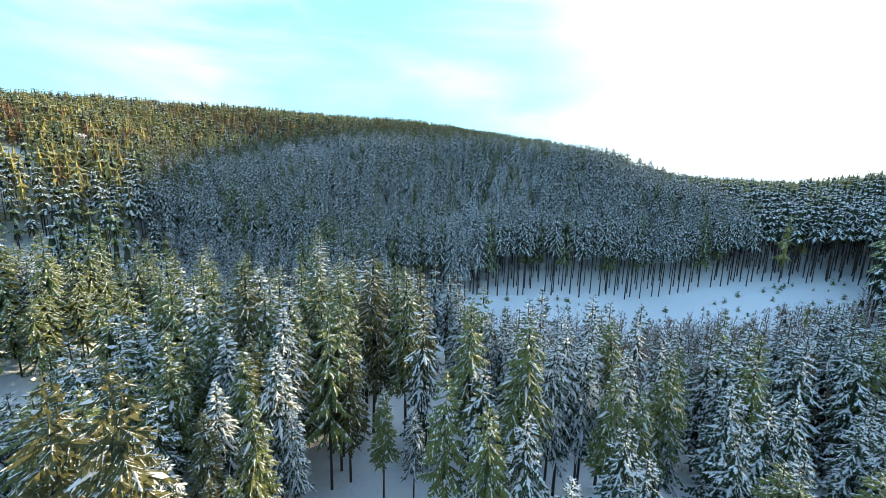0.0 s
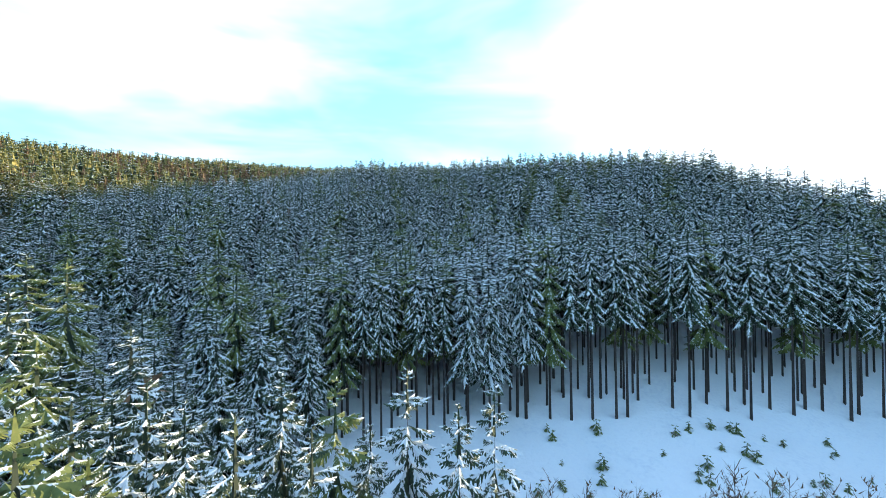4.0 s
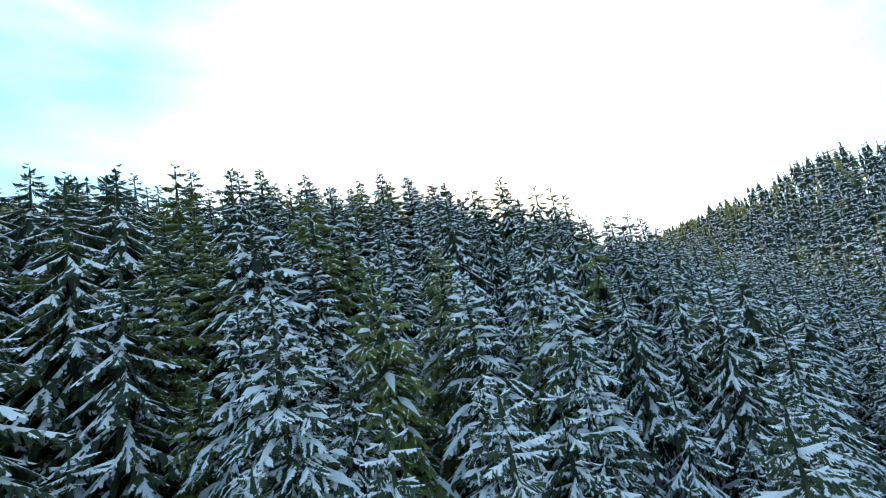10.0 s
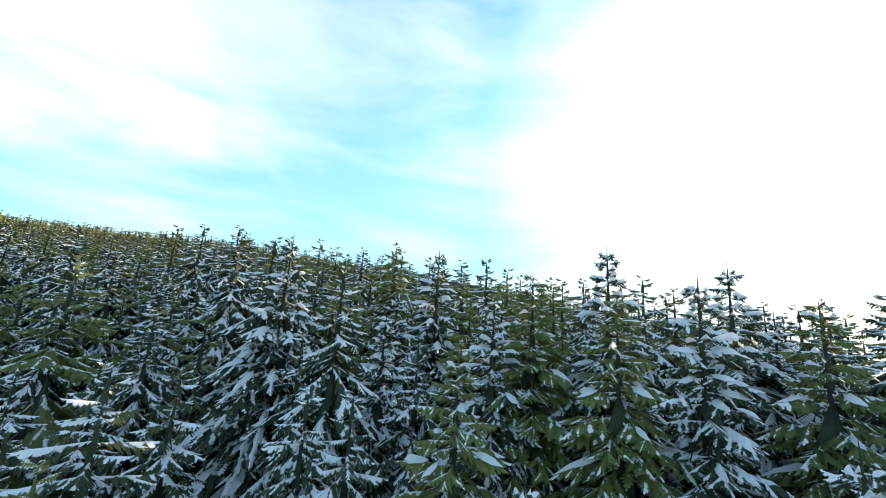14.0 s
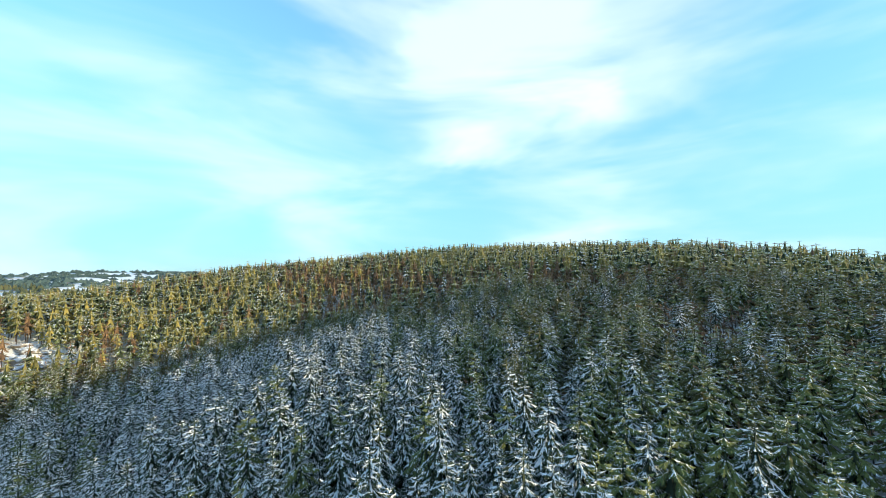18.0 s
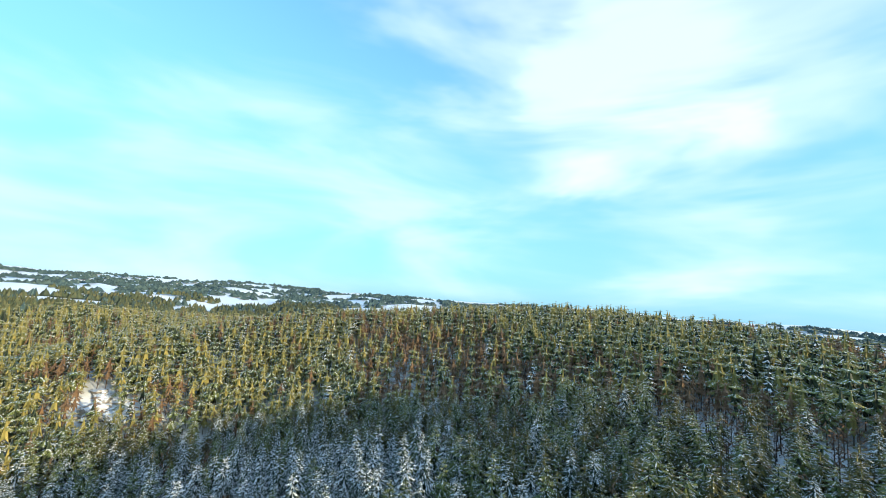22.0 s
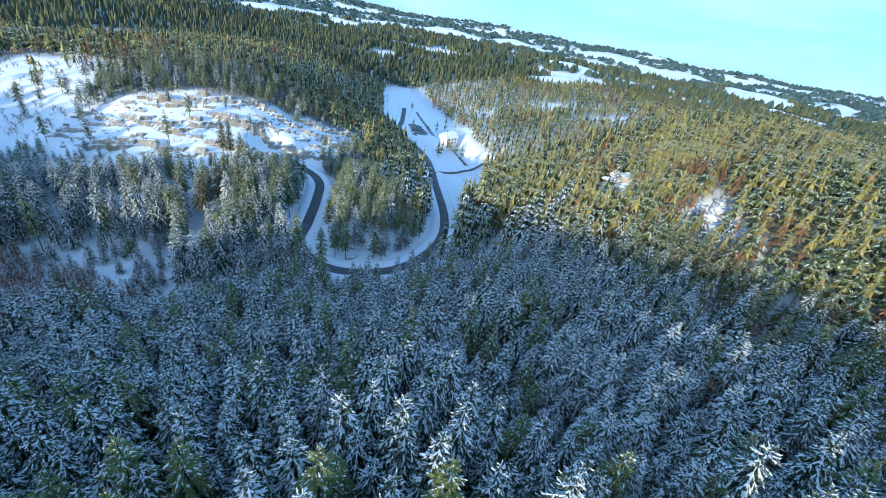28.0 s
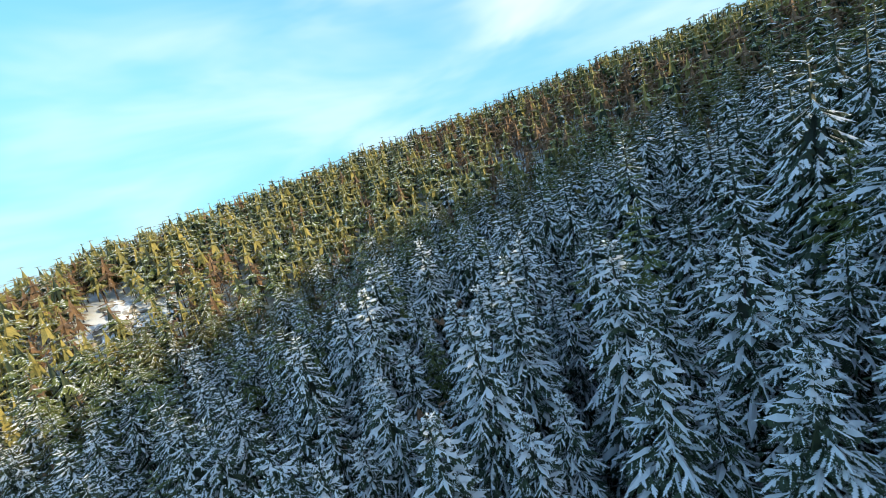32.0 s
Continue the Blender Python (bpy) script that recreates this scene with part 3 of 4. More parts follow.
def low_fir(rs, height, widest, mark=7, tiers=5, crown=9.0, per=5, swell=4.5, blunt=0.0):
    """A far conifer: tiers of simple sprays, and a pointed or blunt top."""
    out = Sprays()
    for w in range(tiers):
        depth = crown * ((w + rs.uniform(0.1, 0.5)) / tiers) ** 1.15 + 0.3
        z, r = height - depth, crown_width(depth + blunt * min(1, depth / 2.5), widest, swell)
        for k in range(per):
            a = 6.283 * (k + rs.uniform(-0.3, 0.3)) / per + w * 0.9
            rr = r * rs.uniform(0.75, 1.2)
            d = np.array([math.cos(a), math.sin(a), 0.0]); s = np.array([-d[1], d[0], 0]) * (rr * 0.32 + 0.12)
            root, tip = np.array([0, 0, z + 0.5]), d * rr + [0, 0, z + 0.4 - rr * (0.75 * min(1, depth / 6) + rs.uniform(-0.15, 0.2))]
            out.flap(root, tip, s, np.array([0, 0, -0.18 * rr - 0.05]), mark)
    for k in range(3):
        a = 2.094 * k
        out.add(np.array([math.cos(a) * 0.2, math.sin(a) * 0.2, height - 1.0]), np.array([math.cos(a + 2.1) * 0.2, math.sin(a + 2.1) * 0.2, height - 1.0]), np.array([0, 0, height]), mark)
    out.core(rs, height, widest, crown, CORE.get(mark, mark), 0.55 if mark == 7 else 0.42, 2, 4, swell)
    out.trunk(height * 0.98, 0.2)
    return out.done()


def bare_tree(rs, height, spread, limbs, frost=0.0, thick=0.05, twigs=3):
    """A leafless tree or bush: a thin stem and many thin upright twigs."""
    out = Sprays()
    for k in range(limbs):
        f = rs.uniform(0.25, 0.9)
        a = rs.uniform(0, 6.283)
        ln = spread * (1.15 - f) * rs.uniform(0.6, 1.2) + 0.4
        root = np.array([0, 0, height * f])
        tip = root + [math.cos(a) * ln, math.sin(a) * ln, ln * rs.uniform(0.5, 1.3)]
        for j in range(twigs):
            m = root + (tip - root) * rs.uniform(0.3, 0.9)
            e = m + rs.normal(size=3) * 0.35 * spread * [1, 1, 0.8] * (1.1 - f) + [0, 0, 0.4]
            t = rs.normal(size=3) * thick
            out.add(m - t, m + t, e, 1 if rs.rand() < frost else 4)
        t = np.array([-math.sin(a), math.cos(a), 0]) * thick
        out.add(root - t, root + t, tip, 4)
    out.trunk(height, 0.05 + 0.007 * height)
    return out.done()


def scatter(xs, ys, templates, scales, spins, zs, seed=3, sink=0.3, full=0.0):
    """Copies of triangle templates at many places, as one list of triangles, marks and UV places."""
    tri, mark, uvs = [], [], []
    pick = np.random.RandomState(seed).randint(0, len(templates), len(xs))
    for k, (t, m, w) in enumerate(templates):
        sel = np.where(pick == k)[0]
        if not len(sel):
            continue
        c, s = np.cos(spins[sel])[:, None, None], np.sin(spins[sel])[:, None, None]
        sc = scales[sel][:, None, None]
        wd = sc * np.clip(0.9 / sc, 1, 2.2) ** full
        x = (t[None, :, :, 0] * c - t[None, :, :, 1] * s) * wd + xs[sel][:, None, None]
        y = (t[None, :, :, 0] * s + t[None, :, :, 1] * c) * wd + ys[sel][:, None, None]
        z = t[None, :, :, 2] * sc + (zs[sel] - sink)[:, None, None]
        tri.append(np.stack([x, y, z], -1).reshape(-1, 3, 3))
        mark.append(np.tile(m, len(sel)))
        uvs.append(np.tile(w, (len(sel), 1, 1)))
    return np.concatenate(tri), np.concatenate(mark), np.concatenate(uvs)


def tri_mesh(name, tri, mark, uv, mats=None):
    n = len(tri)
    me = bpy.data.meshes.new(name)
    me.vertices.add(n * 3)
    me.vertices.foreach_set("co", np.ascontiguousarray(tri.reshape(-1), dtype=np.float32))
    me.loops.add(n * 3)
    me.loops.foreach_set("vertex_index", np.arange(n * 3, dtype=np.int32))
    me.polygons.add(n)
    me.polygons.foreach_set("loop_start", np.arange(0, n * 3, 3, dtype=np.int32))
    for m in mats or TREE_MATS:
        me.materials.append(m)
    me.polygons.foreach_set("material_index", np.ascontiguousarray(mark, dtype=np.int32))
    me.update(calc_edges=True)
    layer = me.uv_layers.new(name="UVMap")
    layer.data.foreach_set("uv", np.ascontiguousarray(uv.reshape(-1), dtype=np.float32))
    return me


def grid(step, seed):
    rs = np.random.RandomState(seed)
    gx, gy = np.meshgrid(np.arange(-470, 250, step), np.arange(-270, 345, step))
    return gx.ravel() + rs.uniform(-0.38, 0.38, gx.size) * step, gy.ravel() + rs.uniform(-0.38, 0.38, gx.size) * step


rs = np.random.RandomState(11)
NEAR_REACH = 72
px, py = [], []
for step, lo, hi in ((2.85, -1, NEAR_REACH), (3.0, NEAR_REACH, 150), (4.2, 150, 1e9)):
    ax, ay = grid(step, len(px) + 1)
    ring = (reach(ax, ay) >= lo) & (reach(ax, ay) < hi) & ((hi > 1e6) | (sunny(ax, ay) < 0.5))
    px.append(ax[ring]); py.append(ay[ring])
ax, ay = grid(2.7, 9)
ring = (reach(ax, ay) < 150) & (sunny(ax, ay) >= 0.5)
px, py = np.concatenate(px + [ax[ring]]), np.concatenate(py + [ay[ring]])
far_off = reach(px, py)
keep = rs.rand(len(px)) < density(px, py) * np.where(far_off > 260, 0.75, 1.0)
px, py, far_off = px[keep], py[keep], far_off[keep]
# woods: spruce on the near slope, pines and bare trees towards the top and the west
mixed = np.clip((py - 208 + 0.25 * (px + 40)) / 40, 0, 1) + np.clip((-px - 84 - 0.3 * (150 - py)) / 36, 0, 1) + np.clip((-py - 20) / 60, 0, 1)
mixed = np.clip(mixed + 0.3 * waves(px, py, 21, 60), 0, 1)
brown = np.clip(waves(px, py, 33, 90) * 1.0 + 0.05, 0.1, 0.8) * mixed
brown = np.where(oval(px, py, -2, -58, 55, 26), np.maximum(brown, 0.25), brown)
brown = np.where(oval(px, py, -30, 268, 34, 12, 10) | oval(px, py, -75, 262, 18, 12) | oval(px, py, 12, 236, 14, 7), np.maximum(brown, 0.8), brown)
brown = np.where(oval(px, py, -108, 240, 52, 20, 20), np.maximum(brown, 0.75), brown)
u = rs.rand(len(px))
kind = np.where(u < brown * 0.8, 2, np.where(u < 0.10 + 0.82 * mixed, 1, 0))
loop = (px > -104) & (px < -33) & (py < 96) & (py > 8) | (py < 8)
turn = np.maximum(0.8 * np.clip((sunny(px, py) - 0.1) / 0.7, 0, 1), 0.6 * loop)
kind = np.where((kind == 0) & (rs.rand(len(px)) < turn), 1, kind)
kind = np.where((kind == 0) & (py > 4) & (py < 72) & (px > -70) & (px < 6) & (rs.rand(len(px)) < 0.6), 1, kind)
green = np.clip((px - 8) / 30, 0, 1) * np.clip((py - 160) / 12, 0, 1)
kind = np.where((kind == 0) & (rs.rand(len(px)) < 0.55 * green), 1, kind)
size, spin, ground = rs.uniform(0.76, 1.05, len(px)) - 0.2 * (rs.rand(len(px)) < 0.08), rs.uniform(0, 6.283, len(px)), ground_at(px, py)
size = np.where(inside(SCRUB, px, py), size * 0.38, size) * (1 - 0.48 * sunny(px, py))
small = (py < 14) | ((px < -33) & (px > -100) & (py < 90))
size = np.where(small, size * np.where((py < 14), 0.55, 0.72), size)
size = np.where(loop, size * rs.uniform(0.62, 1.22, len(px)), size)
size = np.where(kind == 2, size * 1.08, size)
size = np.where((py >= 14) & (py < 46) & (px > -4), size * np.clip(0.6 + (py - 16) / 50, 0.6, 1.0), size)
size = np.where((py > 108) & (py < 126) & (px > -20), np.maximum(size, 0.95) * 1.08, size)
size = np.where((py > 112) & (py < 122) & (px > 9) & (px < 60), np.maximum(size, 1.1) * 1.1, size)
size = np.where((py > 96) & (py < 122) & (px > -90) & (px < -32), size * 0.62, size)

size = np.where((px > -66) & (px < -36) & (py > 160) & (py < 192), size * 0.86, size)
size = np.where((px > 8) & (px < 62) & (py > 152) & (py < 188), np.maximum(size, 0.9) * 1.06, size)
# trees below the cliff are cut to the camera's sight line at 28 s, so the cliff shows
low = (px > -85) & (px < 60) & (py > 4) & (py < 64)
size = np.where(low, np.clip(np.minimum(size, (82 - 0.335 * np.hypot(px + 14.3, py - 197.2) - ground) / 22), 0.28, None), size)
# tops along the ridge are cut to the skyline angles seen from the camera at 15 s
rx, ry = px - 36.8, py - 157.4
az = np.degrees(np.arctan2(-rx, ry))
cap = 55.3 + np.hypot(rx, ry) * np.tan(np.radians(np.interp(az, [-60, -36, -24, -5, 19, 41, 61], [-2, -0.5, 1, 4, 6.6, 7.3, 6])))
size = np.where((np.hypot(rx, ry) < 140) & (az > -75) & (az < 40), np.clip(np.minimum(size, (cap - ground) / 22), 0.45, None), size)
# the flight's air stays free
free = np.ones(len(px), bool)
for fx, fy, fz in ((0, 0, 40), (0.7, 8, 38), (1, 15, 36), (1.3, 22, 34), (1.5, 30, 33), (1.6, 38, 31), (1.8, 46, 29), (1, 56, 28), (1, 64, 27), (0, 73, 27), (0, 82, 27), (0, 90, 28), (-1, 103, 31), (2, 117, 33), (6, 126, 35), (12, 134, 38), (19, 140, 41), (26, 145, 44), (31, 149, 47), (34, 152, 51),
                   (37, 160, 57), (-18, 189, 73), (-23, 180, 65), (-26, 177, 62), (-30, 174, 60), (-35, 173, 58), (-40, 172, 57), (-44, 171, 56)):
    free &= ~(((px - fx) ** 2 + (py - fy) ** 2 < 5.5 ** 2) & (ground + 22 * size > fz - 2.0))
size = np.where((px + 42) ** 2 + (py - 173) ** 2 < 8.5 ** 2, np.minimum(size, np.maximum((46 - ground) / 22, 0.4)), size)
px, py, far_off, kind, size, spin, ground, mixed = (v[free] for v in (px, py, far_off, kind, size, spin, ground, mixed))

# places along the flight where single trees stand out
STANDS = [(-10, 24, 9), (-20, 36, 7), (13, 34, 8), (6, 122, 8), (15, 133, 8), (26, 150, 10), (42, 163, 7), (34, 172, 5), (-50, 175, 7), (-58, 180, 8), (-68, 180, 6), (-47, 183, 7), (-42, 190, 6), (-42, 164, 5)]
single = np.zeros(len(px), bool)
for cx, cy, r in STANDS:
    single |= (px - cx) ** 2 + (py - cy) ** 2 < r * r
single &= kind < 2
if single.sum() > 220:
    order = rs.permutation(np.where(single)[0])
    single[order[220:]] = False

NEAR_T = [whorled(rs, 22, rs.uniform(2.0, 2.4), rs.uniform(9, 10.5), 13, 6, wide=0.18, swell=3.6) for _ in range(8)]
NEAR_V = [whorled(rs, 21, rs.uniform(2.6, 3.1), rs.uniform(15, 18), 15, 6, wide=0.18) for _ in range(5)]
NEAR_G = [whorled(rs, 22, rs.uniform(2.5, 3.0), rs.uniform(12, 15), 12, 6, mark=n, wide=0.2, swell=4.2) for n in (6, 6, 3, 3)]
LOW_T = [low_fir(rs, 22, rs.uniform(2.0, 2.4), crown=9, swell=3.6) for _ in range(6)]
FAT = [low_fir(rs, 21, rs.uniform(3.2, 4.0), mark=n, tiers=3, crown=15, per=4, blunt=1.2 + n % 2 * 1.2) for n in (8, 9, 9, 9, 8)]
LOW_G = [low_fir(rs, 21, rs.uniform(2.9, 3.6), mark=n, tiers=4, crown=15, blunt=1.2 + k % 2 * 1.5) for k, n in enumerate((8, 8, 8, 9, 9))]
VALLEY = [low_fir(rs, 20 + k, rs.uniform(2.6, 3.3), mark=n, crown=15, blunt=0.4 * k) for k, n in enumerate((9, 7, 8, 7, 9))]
BARES = [bare_tree(rs, 18, 3.2, 16, 0.0, 0.15, 2) for _ in range(3)] 
BROWNS = BARES[:2] + [low_fir(rs, 17 + k, 2.7, 13, 4, 12, 5, 3.0, 1.0) for k in range(3)]


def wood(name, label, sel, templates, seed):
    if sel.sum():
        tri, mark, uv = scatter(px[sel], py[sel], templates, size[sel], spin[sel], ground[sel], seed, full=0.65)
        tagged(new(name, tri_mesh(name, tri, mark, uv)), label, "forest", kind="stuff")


close = far_off < NEAR_REACH
shade = mixed < 0.3
deep = (py <= 98) | (px < -14) & (py < 142)
wood("spruce_forest", "dense spruce forest with snow on every bough", (kind == 0) & close & ~single & ~deep, NEAR_T, 3)
wood("spruce_forest", "spruce forest of the valley with boughs down to the snow", (kind == 0) & close & ~single & deep, NEAR_V, 13)
wood("spruce_forest", "snowy spruce forest across the shaded slope", (kind == 0) & ~close & (py > 98), LOW_T, 4)
floor_wood = (kind < 2) & ~close & (py <= 98) & (py > 30)
wood("mixed_forest", "green and snowy trees inside the road bend", floor_wood & (px > -104), VALLEY, 16)
wood("mixed_forest", "trees at the foot of the hillside with sunlight painted in as yellow-green", floor_wood & (px <= -104), LOW_G, 17)
wood("pine_forest", "green spruces with little snow among the white ones", (kind == 1) & close & ~single & shade, NEAR_G[:2], 5)
wood("pine_forest", "green pines and spruces with little snow", (kind == 1) & close & ~single & ~shade, NEAR_G, 5)
wood("pine_forest", "pine forest on the sunny hillside with sunlight painted in as yellow-green", (kind == 1) & ~close & (py > 98), LOW_G, 6)
wood("mixed_forest", "mixed green forest on the hill across the valley", (kind < 2) & ~close & (py <= 30), FAT, 8)
wood("leafless_wood", "grey-brown leafless trees beside the flight", (kind == 2) & close, BARES, 7)
wood("leafless_wood", "reddish-brown leafless trees among the pines", (kind == 2) & ~close, BROWNS, 7)


# single trees: trunk, crown of needled boughs, and the snow that lies on them
def part(name, data, parent, label=""):
    ob = new(name, data)
    ob.parent = parent
    return tagged(ob, label)


def fine_tree(rs, height, widest, crown, whorls, per, snow, mark):
    """Boughs of a near conifer, each with side sprays, and ridges of snow along them. Gives the needles and the snow."""
    green, white = Sprays(), Sprays()
    for w in range(whorls):
        depth = crown * ((w + 0.3) / whorls) ** 1.38 + 0.12
        z, r, f = height - depth, crown_width(depth, widest), 1 - depth / crown
        n = per if depth > 1.2 else per - 1
        for k in range(n):
            a = 6.283 * (k + rs.uniform(-0.4, 0.4)) / n + w * 2.4
            rr = r * rs.uniform(0.65, 1.2)
            d, s = np.array([math.cos(a), math.sin(a), 0]), np.array([-math.sin(a), math.cos(a), 0])
            zz, bend = z + rs.uniform(-0.25, 0.25), rs.uniform(-0.2, 0.2) * rr
            drop = rr * (0.75 * min(1, depth / (0.5 * crown)) - 0.15 + rs.uniform(-0.12, 0.12))
            spine = lambda q: d * rr * q + s * bend * q * q + np.array([0, 0, zz + 0.14 * rr * q - (drop + 0.14 * rr) * q * q])
            wing = 0.1 * rr * rs.uniform(0.8, 1.2) + 0.06
            green.bough(spine(0), spine(0.62), spine(1.0), s * wing, np.array([0, 0, -0.16 * rr - 0.06]), mark)
            for q in ((0.22, 0.45, 0.66) if f < 0.8 else (0.45,)):
                for sg in (-1, 1):
                    c = spine(q + rs.uniform(-0.08, 0.08))
                    ln = rr * (0.5 - 0.4 * q) * rs.uniform(0.8, 1.35) + 0.08
                    tip = c + (s * sg * 0.72 + d * 0.6) * ln + [0, 0, -rs.uniform(0.3, 0.8) * ln]
                    green.flap(c, tip, (d * 0.7 - s * sg * 0.7) * (0.065 * rr + 0.07), np.array([0, 0, -0.05]), mark)
            if rs.rand() < snow:
                q0, q1 = rs.uniform(0.15, 0.5), rs.uniform(0.75, 0.99)
                wide, thick = (0.06 + 0.03 * rr) * rs.uniform(0.7, 1.5), (0.06 + 0.025 * rr) * rs.uniform(0.8, 1.3)
                qs = [q0, q0 + (q1 - q0) * rs.uniform(0.25, 0.4), q0 + (q1 - q0) * rs.uniform(0.6, 0.8), q1]
                ends = [spine(q) + [0, 0, 0.03] for q in (qs[0], qs[3])]
                ring = []
                for q in qs[1:3]:
                    c, g = spine(q), rs.uniform(0.7, 1.35)
                    ring.append((c - s * wide * g + [0, 0, -0.03], c + [0, 0, thick * g], c + s * wide * g + [0, 0, -0.03]))
                for i in (0, 1):
                    white.add(ends[0], ring[0][i], ring[0][i + 1], 0)
                    white.add(ring[1][i], ends[1], ring[1][i + 1], 0)
                    white.add(ring[0][i], ring[1][i], ring[1][i + 1], 0)
                    white.add(ring[0][i], ring[1][i + 1], ring[0][i + 1], 0)
    for k in range(3):
        a = 2.094 * k
        green.add(np.array([math.cos(a) * 0.06, math.sin(a) * 0.06, height * 0.96]), np.array([math.cos(a + 2.1) * 0.06, math.sin(a + 2.1) * 0.06, height * 0.96]), np.array([0, 0, height * 1.02]), mark)
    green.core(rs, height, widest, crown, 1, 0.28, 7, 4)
    return green.done(), white.done()


def pole(height, r, sides=7, mat=BARK):
    """A tapered, slightly uneven trunk."""
    me = bpy.data.meshes.new("trunk")
    bm = bmesh.new()
    rings = []
    for i, f in enumerate((0, 0.02, 0.3, 0.65, 1.0)):
        q = r * (1.35 if i == 0 else 1 - 0.9 * f)
        rings.append([bm.verts.new((math.cos(6.283 * k / sides) * q + 0.05 * math.sin(i * 2.1), math.sin(6.283 * k / sides) * q + 0.05 * math.cos(i * 1.7), height * f - 0.5 * (i == 0))) for k in range(sides)])
    for a, b in zip(rings[:-1], rings[1:]):
        for k in range(sides):
            bm.faces.new((a[k], a[(k + 1) % sides], b[(k + 1) % sides], b[k])).smooth = True
    bm.faces.new(rings[-1])
    bm.to_mesh(me)
    bm.free()
    me.materials.append(mat)
    return me


def tree_parts(kind, rs):
    snow = {"spruce": 0.7, "green": 0.22, "pine": 0.1}[kind]
    mat = {"spruce": SNOWY_BOUGH, "green": GREEN_BOUGH, "pine": OLIVE_BOUGH}[kind]
    (g, gm, gu), (w, wm, wu) = fine_tree(rs, 22, rs.uniform(2.7, 3.2), rs.uniform(12, 15), 21, 7, snow, 0)
    return pole(20.6, 0.2), tri_mesh("crown", g, gm, gu, [mat, SHADE_NEEDLES]), tri_mesh("snow", w, wm, wu, [BRANCH_SNOW])


rs2 = np.random.RandomState(77)
SPRUCES = [tree_parts("spruce", rs2) for _ in range(6)]
GREENS = [tree_parts("green", rs2) for _ in range(3)]
PINE_SETS = [tree_parts("pine", rs2) for _ in range(3)]
LABELS = {"spruce": "tall dark spruce with thick snow on its drooping boughs", "green": "green spruce with light snow among the forest",
          "pine": "yellow-green conifer with a few patches of snow"}


def plant(kind, x, y, z, s, a, n):
    trunk_me, crown_me, snow_me = {"spruce": SPRUCES, "green": GREENS, "pine": PINE_SETS}[kind][n]
    ob = new("pine_tree" if kind == "pine" else "spruce_tree")
    ob.empty_display_size = 0.5
    ob.matrix_world = pose(x, y, z - 0.3, 0, 0, a) @ Matrix.Diagonal((s, s, s, 1))
    part("trunk", trunk_me, ob)
    tagged(part("crown", crown_me, ob), kind="stuff")
    tagged(part("snow", snow_me, ob, "white snow lying on the boughs"), kind="stuff")
    return tagged(ob, LABELS[kind], "tree", "trees along the flight")


for i in np.where(single)[0]:
    r = rs2.rand()
    # Olive boughs stand in for sunlit tops in this stand.
    lit = px[i] < -2 and py[i] < 60
    k = ("pine" if r < 0.3 else "green" if r < 0.7 else "spruce") if lit else ("spruce" if kind[i] == 0 else "green")
    plant(k, px[i], py[i], ground[i], size[i], math.degrees(spin[i]), rs2.randint(0, 3))

# tall and small trees beside the glade at the start: kind, place, height of the top
GLADE_TREES = [("pine", -13.3, 12.1, 33.3), ("pine", -10.6, 11.6, 34.2), ("green", -17, 17, 30), ("pine", -19.3, 37.3, 31.5), ("green", -11, 41, 30), ("pine", -8.5, 47, 31), ("green", -4.3, 46, 29.5), ("pine", -2.9, 51, 27.5),
               ("green", -5, 32.6, 21), ("spruce", -12.2, 29.6, 21), ("spruce", -2.2, 33, 19), ("spruce", 2.6, 52, 22.5), ("green", 3.5, 40, 23.4), ("spruce", 6.6, 49.6, 22.2),
               ("green", 7.4, 31.2, 29.2), ("spruce", 10.4, 33.5, 26), ("spruce", 15, 37, 25.4), ("green", 16.7, 29.6, 23.4), ("spruce", 20.6, 32, 21), ("spruce", 12, 43, 22), ("spruce", 19, 45, 18.5),
               ("spruce", 49, 50, 20), ("spruce", 54, 52, 24), ("spruce", 57, 49, 22), ("green", -15, 38, 26), ("green", -23, 31, 27), ("pine", -9, 36, 24), ("green", -15, 47, 29), ("spruce", -22, 46, 29), ("green", -27, 40, 28), ("spruce", -11, 55, 28), ("green", -18, 55, 29)]
for k, x, y, top in GLADE_TREES:
    g = float(ground_at(x, y))
    plant(k, x, y, g, (top - g + 0.3) / 22.4, rs2.uniform(0, 360), rs2.randint(0, 3))

# bare bushes between creek and clearing, small saplings on the clearing
bx, by = rs2.uniform(-22, 112, 2300), rs2.uniform(56, 100, 2300)
cd, _ = along(CREEK, bx, by)
ok = (cd > 1.8) & (by > 92 - 0.75 * bx) & (rs2.rand(2300) < np.clip(1.1 - (by - 80) / 22, 0.1, 1)) & (bx > -2)
bx, by = bx[ok], by[ok]
BUSHES = [bare_tree(rs2, rs2.uniform(5, 9), 2.0, 22, 0.3) for _ in range(6)]
tri, mark, uv = scatter(bx, by, BUSHES, rs2.uniform(0.6, 1.1, len(bx)), rs2.uniform(0, 6.28, len(bx)), ground_at(bx, by))
tagged(new("creek_bushes", tri_mesh("creek_bushes", tri, mark, uv)), "frosted leafless alder bushes along the creek", "bushes", kind="stuff")
hx, hy = rs2.uniform(-80, 110, 2600), rs2.uniform(-125, 14, 2600)
ok = (inside(PASTURE, hx, hy) & (rs2.rand(2600) < np.clip(0.45 + waves(hx, hy, 61, 30), 0.05, 0.9))) | (inside(CLIFF, hx, hy) & (rs2.rand(2600) < 0.12))
hx, hy = hx[ok], hy[ok]
SHRUBS = [bare_tree(rs2, rs2.uniform(2.5, 4.5), 1.5, 14, 0.1) for _ in range(5)]
